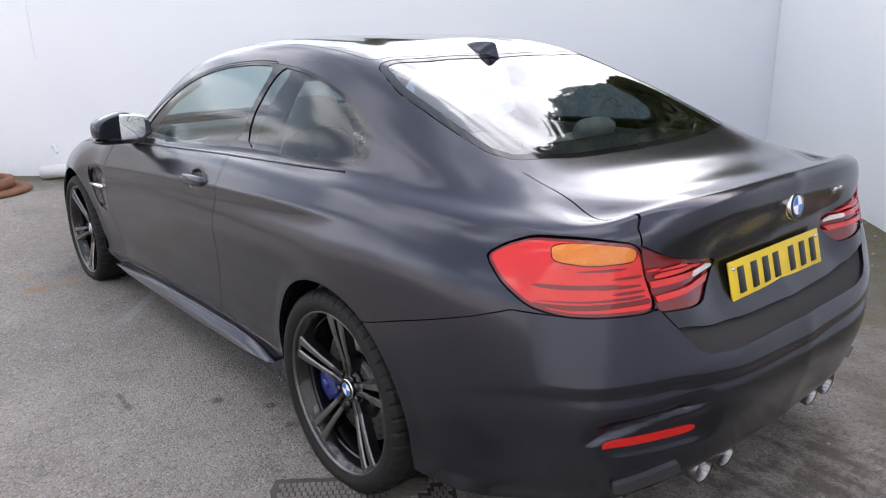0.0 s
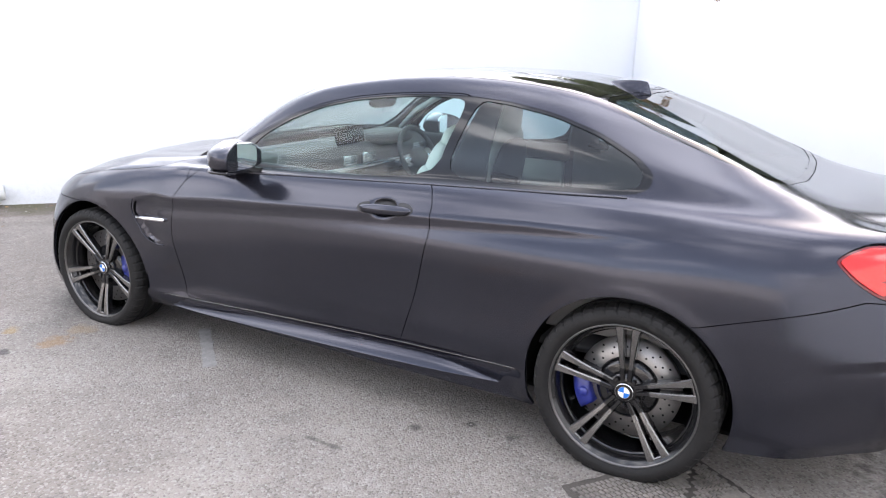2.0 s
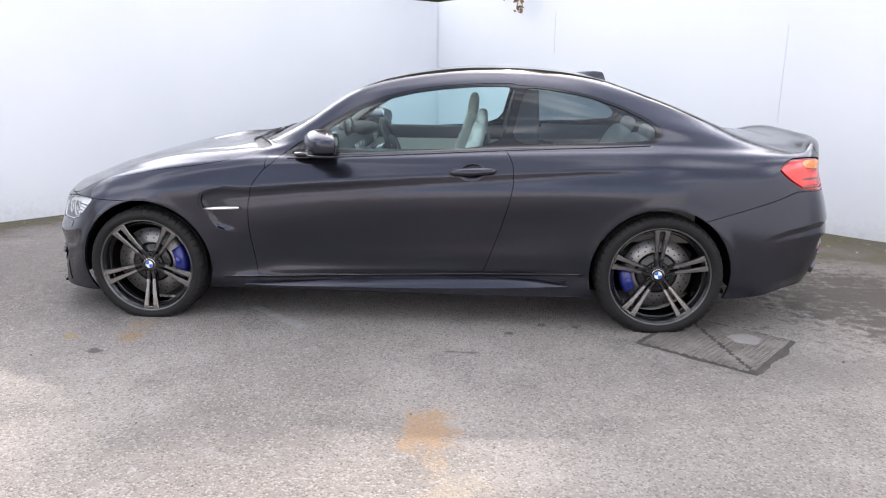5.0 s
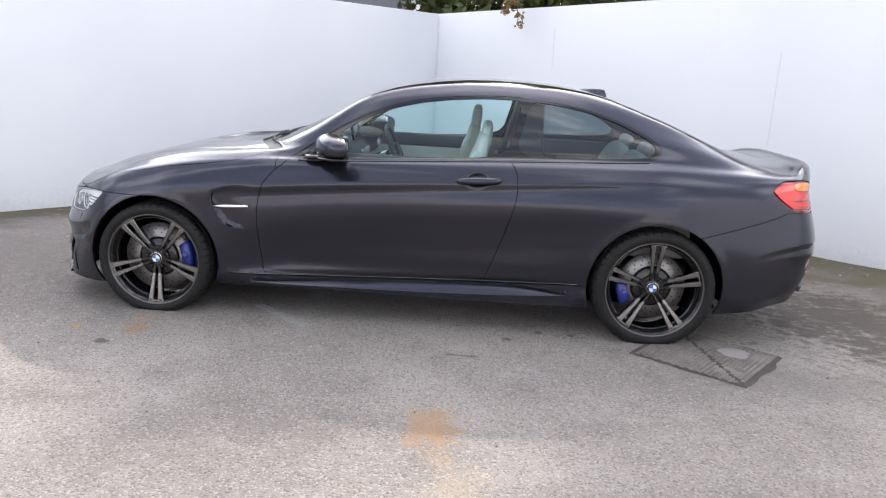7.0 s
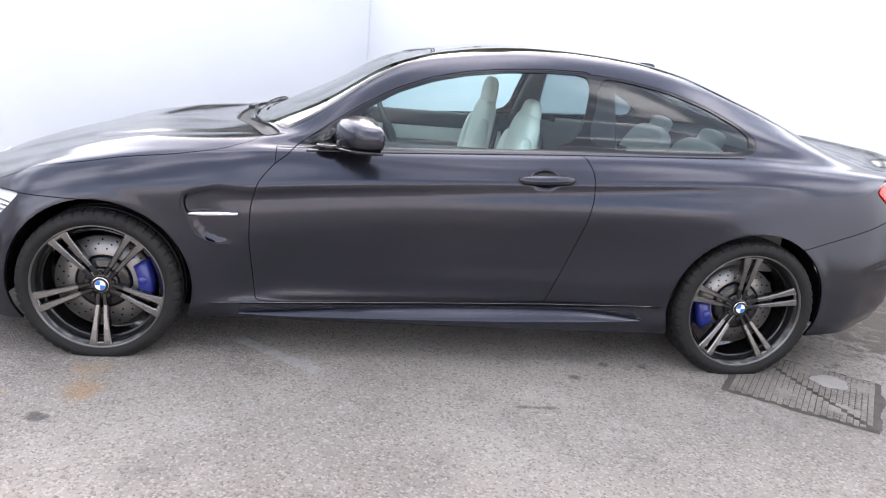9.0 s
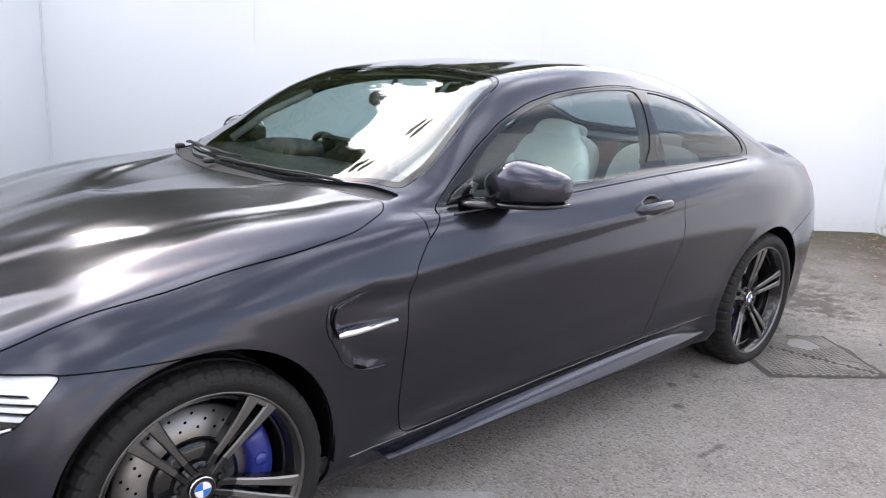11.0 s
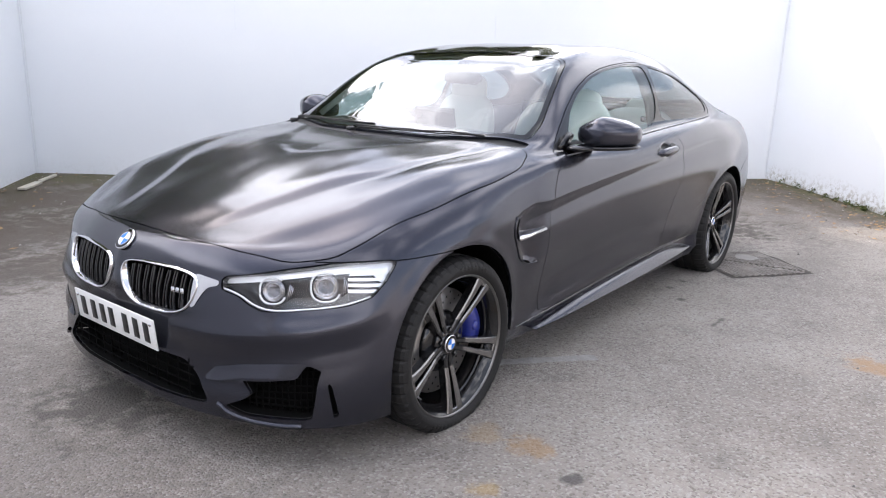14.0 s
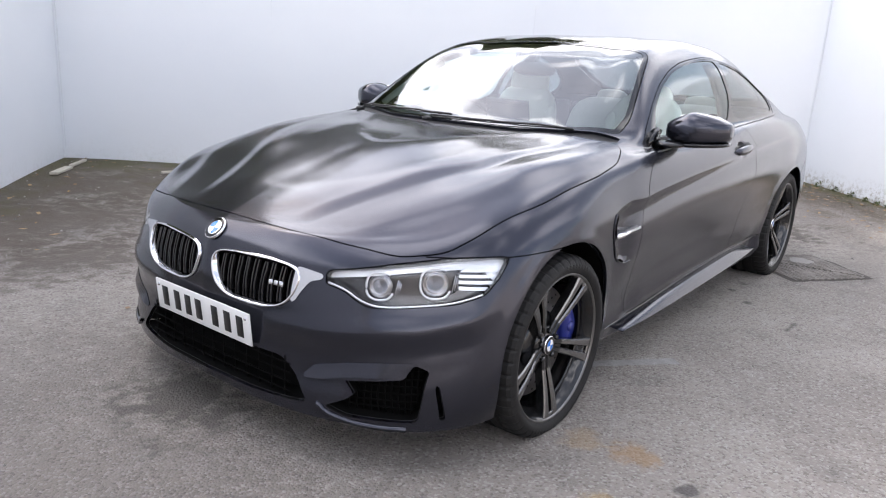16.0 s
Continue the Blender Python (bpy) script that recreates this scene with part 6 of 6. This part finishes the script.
# steering wheel on the far side
bm = bmesh.new()
c = Matrix.Translation((-.20, .37, .86)) @ pose(0, 0, 0, 0, -24, 0)
tube(bm, [c @ Vector((0, .18 * math.cos(a), .18 * math.sin(a))) for a in [2 * math.pi * i / 36 for i in range(36)]], .015, 8, True)
wheel = part("steering_wheel", bm, CABIN, car, "black leather steering wheel")
bm = bmesh.new()
ellipsoid(bm, (.03, .07, .06), c, 2.8)
part("wheel_boss", bm, CABIN, wheel)
bm = bmesh.new()
for a in (0, math.pi, -math.pi / 2):
    tube(bm, [c @ Vector((0, .05 * math.cos(a), .05 * math.sin(a))), c @ Vector((0, .17 * math.cos(a), .17 * math.sin(a)))], .012, 6)
tube(bm, [c @ Vector((-.05, 0, 0)), c @ Vector((-.25, 0, .0))], .03, 8)
part("wheel_spoke", bm, SATIN, wheel)
# door cards, console, inside mirror
for k in (1, -1):
    bm = bmesh.new()
    box(bm, (1.20, .05, .32), pose(-.06, -.785 * k, .71), .015)
    card = part("door_card", bm, LEATHER, doors[0 if k == 1 else 1], "cream and dark door lining")
    bm = bmesh.new()
    box(bm, (1.08, .05, .10), pose(.03, -.775 * k, .905), .02)
    part("door_capping", bm, CABIN, card)
    bm = bmesh.new()
    box(bm, (.55, .06, .05), pose(.0, -.745 * k, .75), .02)
    part("armrest", bm, CABIN, card)
    bm = bmesh.new()
    box(bm, (1.0, .05, .50), pose(1.10, -.775 * k, .72), .015)
    part("rear_side_lining", bm, LINING, car, "grey rear side lining")
    bm = bmesh.new()
    tube(bm, [(-.55, -.72 * k, .98), (-.40, -.66 * k, 1.10), (-.20, -.60 * k, 1.20)], .018, 6)
    part("pillar_lining", bm, HEADLINER, car)
    bm = bmesh.new()
    rings = []
    for x, y, z, w in ((.660, -.745, .93, .10), (.675, -.695, 1.08, .075), (.690, -.635, 1.19, .06), (.700, -.575, 1.27, .05)):
        rings.append([bm.verts.new((x + a * w, (y + b) * k, z)) for a, b in ((-1, 0), (-.7, .03), (.7, .03), (1, 0), (.8, -.006), (-.8, -.006))])
    for a, b in zip(rings, rings[1:]):
        for j in range(6):
            bm.faces.new((a[j], a[(j + 1) % 6], b[(j + 1) % 6], b[j]))
    bm.faces.new(rings[0]), bm.faces.new(rings[-1])
    bmesh.ops.recalc_face_normals(bm, faces=bm.faces)
    part("belt_pillar", bm, CABIN, car, "dark lining of the middle pillar")
    bm = bmesh.new()
    box(bm, (.11, .035, .030), pose(.785, -.62 * k, .982, 0, 8, 0), .006)
    part("belt_guide", bm, VOID, car, "black seat belt guide")
bm = bmesh.new()
box(bm, (1.1, .22, .24), pose(-.02, 0, .52), .03)
part("centre_console", bm, CABIN, car)
bm = bmesh.new()
ellipsoid(bm, (.025, .12, .035), pose(-.21, 0, 1.20, 0, 10, 0), 2.8)
tube(bm, [(-.21, 0, 1.20), (-.17, 0, 1.285)], .012, 6)
part("inside_mirror", bm, CABIN, car, "dark rear-view mirror")

# ---- trees behind the walls, shed, clutter on the ground ----
BARK = material("brown_bark", (0.10, 0.075, 0.055), 0.9, spread=0.35, scale=9, bump=0.4, bump_scale=25)


def leaf_material(name, a, b):
    m = bpy.data.materials.new(name)
    m.use_nodes = True
    n, l = m.node_tree.nodes, m.node_tree.links
    p = n["Principled BSDF"]
    r = n.new("ShaderNodeNewGeometry").outputs["Random Per Island"]
    l.new(mixed_colour(n, l, r, a, b), p.inputs["Base Color"])
    p.inputs["Roughness"].default_value = 0.55
    return m


LEAVES = leaf_material("green_leaves", (0.035, 0.055, 0.014), (0.10, 0.11, 0.028))
DRY = leaf_material("brown_leaves", (0.16, 0.08, 0.03), (0.32, 0.20, 0.08))


def leaf_cloud(rng, clumps, per, size, spread):
    """One mesh of many small folded leaves round the clump centres."""
    V, F = [], []
    for c, r in clumps:
        q = rng.normal(size=(per, 3))
        q /= np.linalg.norm(q, axis=1)[:, None]
        q *= (rng.random(per) ** .45)[:, None] * r
        for o in q:
            a, b = rng.normal(size=3), rng.normal(size=3)
            a /= np.linalg.norm(a)
            b -= a * (a @ b)
            b /= np.linalg.norm(b)
            s = size * (.6 + .8 * rng.random())
            k, p = len(V), np.array(c) + o * spread
            V += [p - a * s, p + b * s * .45, p + a * s, p - b * s * .45]
            F.append((k, k + 1, k + 2, k + 3))
    return V, F


def make_tree(x, y, height, wide, seed, clear):
    rng = np.random.default_rng(seed)
    t = thing("tree", "broad green tree added behind the white wall for shade and reflections", "tree", "trees behind the wall", at=(x, y, 0))
    bm = bmesh.new()
    trunk = [(.12 * math.sin(i * 1.3 + seed), .1 * math.cos(i + seed), height * .62 * i / 7) for i in range(8)]
    tube(bm, trunk, [.20 - .018 * i for i in range(8)], 10)
    tips = []
    for i in range(11):
        a, z = 2.4 * i + seed, height * (.28 + .05 * i * .7)
        L = wide * (.45 + .25 * rng.random())
        e = (L * math.cos(a), L * math.sin(a), z + L * (.35 + .3 * rng.random()))
        tube(bm, [(0, 0, z), (e[0] * .5, e[1] * .5, z + (e[2] - z) * .6), e], [.07, .045, .015], 6)
        tips.append(e)
    part("trunk", bm, BARK, t)
    clumps = [(e, wide * (.26 + .10 * rng.random())) for e in tips]
    for _ in range(42):
        d = rng.normal(size=3)
        d /= np.linalg.norm(d)
        c = d * np.array([wide, wide, height * .30]) * (.45 + .4 * rng.random()) + np.array([0, 0, height * .66])
        clumps.append((tuple(c), wide * (.20 + .14 * rng.random())))
    clumps = [(c, r) for c, r in clumps if c[2] - r > clear]
    V, F = leaf_cloud(rng, clumps, 560, .04 + .05 * wide, 1.0)
    me = bpy.data.meshes.new("crown")
    me.from_pydata([tuple(v) for v in V], [], F)
    me.materials.append(LEAVES)
    ob = new("crown", me)
    ob.parent = t


# mostly out of view: trees set here to shade the yard and show in reflections
for i, (x, y, h, w) in enumerate(((-3.1, 15.0, 15.0, 3.3), (.3, 15.6, 15.2, 3.2), (3.0, 14.8, 14.6, 2.6), (-4.6, 18.2, 17.2, 3.3), (-1.2, 18.4, 18.1, 3.0), (2.0, 18.2, 17.0, 3.1), (3.9, 18.6, 17.2, 2.3), (-8.2, 5.6, 4.6, 1.6), (6.0, 5.0, 5.6, 1.8), (3.2, 17.4, 21.5, 1.7), (7.6, 13.4, 11.4, 2.0), (10.0, 13.8, 12.0, 2.0))):
    make_tree(x, y, h, w, 11 + i, 2.5 if x < 7 else 6.6)

# dense dark hedge right behind the corner
rng = np.random.default_rng(5)
clumps = [((-.3 + 4.6 * t + .3 * rng.normal(), 6.6 - 3.6 * t + .35 * rng.normal(), 1.2 + (1.9 + 1.9 * (1 - t)) * rng.random() ** 1.3), .55) for t in np.linspace(0, 1, 84)]
V, F = leaf_cloud(rng, clumps, 420, .085, 1.0)
me = bpy.data.meshes.new("hedge")
me.from_pydata([tuple(v) for v in V], [], F)
me.materials.append(LEAVES)
tagged(new("hedge", me), "dark green hedge behind the white wall", "hedge", kind="stuff")

# hanging twig with dry leaves over the wall
twig = thing("hanging_branch", "thin branch with brown leaves hanging over the wall", "branch", at=(.71, 3.86, 2.0))
bm = bmesh.new()
tube(bm, [(.35, .9, 1.1), (.15, .45, .75), (.03, .1, .42), (.0, 0, .15), (.03, -.01, -.06)], [.014, .011, .008, .005, .003], 6)
tube(bm, [(.02, .06, .38), (-.12, 0, .22), (-.16, 0, .08)], [.006, .004, .002], 5)
part("twig", bm, BARK, twig)
clumps = [((.0, 0, .30), .10), ((-.03, 0, .20), .09), ((.03, 0, .08), .06), ((.035, 0, -.02), .05), ((-.15, 0, .12), .07), ((.08, .03, .34), .10), ((-.10, .02, .26), .08)]
V, F = leaf_cloud(np.random.default_rng(9), clumps, 26, .028, 1.0)
me = bpy.data.meshes.new("foliage")
me.from_pydata([tuple(v) for v in V], [], F)
me.materials.append(DRY)
ob = new("foliage", me)
ob.parent = twig
tagged(ob, "brown dry leaves", kind="stuff")

# grey shed behind the west wall
SHED = material("grey_metal_cladding", (0.20, 0.21, 0.23), 0.5, 0.3, 0.1, 2)
shed = thing("shed", "grey metal-clad shed behind the white wall", "shed", at=(-4.1, 9.4, 0))
bm = bmesh.new()
box(bm, (6.4, 3.0, 2.9), pose(0, 0, 1.45))
for i in range(40):
    box(bm, (.05, .03, 2.9), pose(-3.12 + .16 * i, -1.51, 1.45))
part("cladding", bm, SHED, shed, smooth=False)
bm = bmesh.new()
box(bm, (6.7, 3.3, .12), pose(0, 0, 2.95), .02)
part("roof", bm, SHED, shed, smooth=False)

# steel access cover under the rear wheel
IRON = material("worn_cast_iron", (0.195, 0.176, 0.158), 0.8, 0.0, 0.4, 7, 0.25, 90)
GROOVE = material("dirt_filled_joint", (0.075, 0.067, 0.059), 0.95, spread=0.4, scale=14)
cover = thing("access_cover", "worn rectangular cast-iron access cover in two halves", "manhole cover")
quad = [Vector((1.276, -1.088, 0)), Vector((1.77, -1.459, 0)), Vector((2.122, -1.002, 0)), Vector((1.63, -.63, 0))]
mid = sum(quad, Vector()) / 4
rng = np.random.default_rng(12)
bm = bmesh.new()
edge, swell = [], 0.0
for i in range(4):
    for j in range(36):
        swell = .7 * swell + rng.normal(0, .006)
        q = quad[i].lerp(quad[(i + 1) % 4], j / 36)
        out = (q - mid).normalized()
        edge.append([bm.verts.new(q + out * max(.002, .007 + .8 * swell) + Vector((0, 0, .002))), bm.verts.new(q - out * (.012 + .3 * abs(swell)) + Vector((0, 0, .002)))])
for a, b in zip(edge, edge[1:] + edge[:1]):
    bm.faces.new((a[0], b[0], b[1], a[1]))
bm.faces.new([bm.verts.new(mid + (q - mid) * .99 + Vector((0, 0, .001))) for q in quad])
part("cover_frame", bm, GROOVE, cover, smooth=False)
u, v = (quad[1] - quad[0]), (quad[3] - quad[0])
turn = math.degrees(math.atan2(v.y, v.x))
# patches where the pattern is worn flat
worn = [(1.55, -1.12, .05), (1.62, -.80, .07), (1.74, -1.27, .06), (1.84, -.86, .07), (2.0, -1.05, .06)]
for half, (a, b, c) in enumerate(((0, 1, 3), (2, 3, 1))):
    tri = [quad[a], quad[b], quad[c]]
    cen = sum(tri, Vector()) / 3
    tri = [cen + (q - cen) * .965 for q in tri]
    bm = bmesh.new()
    vs = [bm.verts.new(q + Vector((0, 0, .0035))) for q in tri]
    bm.faces.new(vs)
    bmesh.ops.recalc_face_normals(bm, faces=bm.faces)
    T2 = np.array([(q.x, q.y) for q in tri])
    for i in range(25):
        for j in range(29):
            p = quad[0] + u * ((i + .5) / 25) + v * ((j + .5 + .5 * (i % 2)) / 29)
            if within(np.array([(p.x, p.y)]), T2)[0] < .007 or (p - Vector((1.86, -1.0, 0))).length < .07:
                continue
            flat = any(math.hypot(p.x - x, p.y - y) < r for x, y, r in worn)
            wide = .0196 if flat else .0135 + rng.uniform(-.001, .002)
            box(bm, (wide, .0246 if flat else .0205, .006), Matrix.Translation(p + Vector((0, 0, .0052 + rng.uniform(-.0006, .0006)))) @ pose(0, 0, 0, 0, 0, turn + (0 if flat else 9)))
    bm.faces.ensure_lookup_table()
    bm.faces[0].material_index = 1
    mixed("cover_plate", bm, [IRON, GROOVE], cover, smooth=False)

# round patch of filler in the cover
FILLER = material("pale_cement_filler", (0.27, 0.255, 0.24), 0.9, spread=0.2, scale=20)
bm = bmesh.new()
vs = [bm.verts.new((1.86 + .082 * math.cos(a) * (1 + .10 * math.sin(3 * a) + .06 * math.sin(7 * a + 1)), -1.0 + .076 * math.sin(a) * (1 + .08 * math.cos(5 * a)), .0088)) for a in [2 * math.pi * i / 48 for i in range(48)]]
bm.faces.new(vs)
part("cover_plug", bm, FILLER, cover, "pale round filler patch", False)

# faded white paint mark
PAINTMARK = material("faded_white_road_paint", (0.275, 0.265, 0.255), 0.88, spread=0.35, scale=22)
bm = bmesh.new()
rng = np.random.default_rng(3)
a, b = Vector((-.88, -.70, .002)), Vector((-.50, -1.03, .002))
d = (b - a).normalized()
n = Vector((-d.y, d.x, 0))
L = (b - a).length
left = [a + d * L * t + n * (.030 + .003 * rng.normal()) for t in np.linspace(0, 1, 24)]
right = [a + d * L * t - n * (.030 + .003 * rng.normal()) for t in np.linspace(0, 1, 24)]
vl, vr = [bm.verts.new(p) for p in left], [bm.verts.new(p) for p in right]
for i in range(23):
    if rng.random() > .06:
        bm.faces.new((vl[i], vr[i], vr[i + 1], vl[i + 1]))
tagged(part("paint_mark", bm, PAINTMARK, smooth=False), "faded white paint line on the asphalt", "road marking")

# rusty iron rings and a white pipe by the west wall
RUST = material("rusty_iron", (0.20, 0.095, 0.055), 0.85, 0.2, 0.35, 14, 0.3, 60)
rings = thing("iron_ring", "rusty round iron manhole frame lying on the ground", "manhole frame", at=(-4.78, -.98, 0))
bm = bmesh.new()
lathe(bm, [(.30, 0), (.42, 0), (.43, .03), (.40, .05), (.30, .05)], 40, pose(0, 0, 0, 90), True)
part("base_flange", bm, RUST, rings)
bm = bmesh.new()
lathe(bm, [(.24, .045), (.30, .045), (.29, .14), (.24, .14)], 40, pose(0, 0, 0, 90), True)
part("raised_collar", bm, RUST, rings)
PIPEW = material("white_plastic_pipe", (0.68, 0.68, 0.66), 0.4, spread=0.1, scale=9)
bm = bmesh.new()
tube(bm, [(-5.15, -.36, .07), (-4.85, .05, .10), (-4.55, .45, .13)], .07, 14)
tagged(part("drain_pipe", bm, PIPEW), "white plastic drain pipe lying by the wall", "pipe")
bm = bmesh.new()
tube(bm, [(-5.22 + .10 * math.cos(a), -.20, .22 + .10 * math.sin(a)) for a in np.linspace(.3, 3.4, 12)], .015, 6)
tube(bm, [(-5.32, -.20, .22), (-5.30, -.22, .0)], .012, 6)
tagged(part("bent_wire", bm, PIPEW), "white bent plastic tube by the wall", "tube")

# loose timber near the corner
TIMBER = material("pale_weathered_timber", (0.50, 0.46, 0.38), 0.8, spread=0.2, scale=12)
for i, (x, y, L, w, ang) in enumerate(((-.60, 4.42, .34, .07, 44), (-.33, 4.68, .34, .035, 44), (.20, 3.95, .26, .025, -8))):
    bm = bmesh.new()
    box(bm, (L, w, .022), pose(x, y, ground_z(x, y) + .014, 0, 0, ang), .004)
    tagged(part("timber_offcut", bm, TIMBER, smooth=False), "pale timber offcut lying on the ground", "timber", "timber offcuts")

# scattered grit, stones and leaf litter
GRIT = leaf_material("pale_grit", (0.07, 0.065, 0.06), (0.34, 0.32, 0.29))


def inside_yard(x, y):
    p = Vector((x, y, 0))
    for a, b in ((C1, W1_END), (C1, C2), (C2, W3_END)):
        d = (b - a).normalized()
        n = Vector((-d.y, d.x, 0))
        if n.dot(-a) < 0:
            n = -n
        if n.dot(p - a) < .03:
            return False
    return True


rng = np.random.default_rng(21)
V, F = [], []
for _ in range(1500):
    if rng.random() < .55:
        x, y = rng.uniform(-4.5, 4.5), rng.uniform(-4.0, 5)
    else:
        a, b = ((C1, C2), (C1, W1_END), (C2, W3_END))[rng.integers(3)]
        p = a + (b - a) * rng.random()
        q = p + (Vector((0, 0, 0)) - p).normalized() * abs(rng.normal()) * .7
        x, y = q.x, q.y
    if not inside_yard(x, y):
        continue
    s = .004 + .010 * rng.random() ** 2.5
    k, z = len(V), ground_z(x, y) - .001
    a = rng.random() * 6.28
    c, sn = math.cos(a), math.sin(a)
    V += [(x + s * c, y + s * sn, z), (x - s * sn * .8, y + s * c * .8, z), (x - s * c, y - s * sn, z), (x + s * sn * .7, y - s * c * .7, z), (x + .2 * s, y, z + s * .9)]
    F += [(k, k + 1, k + 4), (k + 1, k + 2, k + 4), (k + 2, k + 3, k + 4), (k + 3, k, k + 4)]
me = bpy.data.meshes.new("grit")
me.from_pydata(V, [], F)
me.materials.append(GRIT)
tagged(new("grit", me), "loose pale grit scattered on the asphalt", "grit", kind="stuff")
V, F = [], []
for _ in range(420):
    a, b = ((C1, C2), (C2, W3_END), (C2, W3_END), (C1, W1_END))[rng.integers(4)]
    p = a + (b - a) * rng.random()
    q = p + (Vector((0, 0, 0)) - p).normalized() * abs(rng.normal()) * .55
    if not inside_yard(q.x, q.y):
        continue
    s, an = .012 + .022 * rng.random(), rng.random() * 6.28
    k, z = len(V), ground_z(q.x, q.y) + .004
    c, sn = math.cos(an), math.sin(an)
    V += [(q.x + s * c, q.y + s * sn, z), (q.x - s * sn * .5, q.y + s * c * .5, z + .008 * rng.random()), (q.x - s * c, q.y - s * sn, z + .006), (q.x + s * sn * .5, q.y - s * c * .5, z + .01 * rng.random())]
    F.append((k, k + 1, k + 2, k + 3))
me = bpy.data.meshes.new("leaf_litter")
me.from_pydata(V, [], F)
me.materials.append(DRY)
tagged(new("leaf_litter", me), "dry brown leaf litter along the wall foot", "leaf litter", kind="stuff")
# low weeds at the wall foot
clumps = []
for _ in range(16):
    a, b = C2, W3_END
    t = rng.random()
    p = a + (b - a) * t
    q = p + (Vector((0, 0, 0)) - p).normalized() * .05
    clumps.append(((q.x, q.y, ground_z(q.x, q.y) + .01), .03 + .03 * rng.random()))
V, F = leaf_cloud(rng, clumps, 40, .016, 1.0)
me = bpy.data.meshes.new("weeds")
me.from_pydata([tuple(v) for v in V], [], F)
me.materials.append(LEAVES)
tagged(new("weeds", me), "low green weeds along the wall foot", "weeds", kind="stuff")
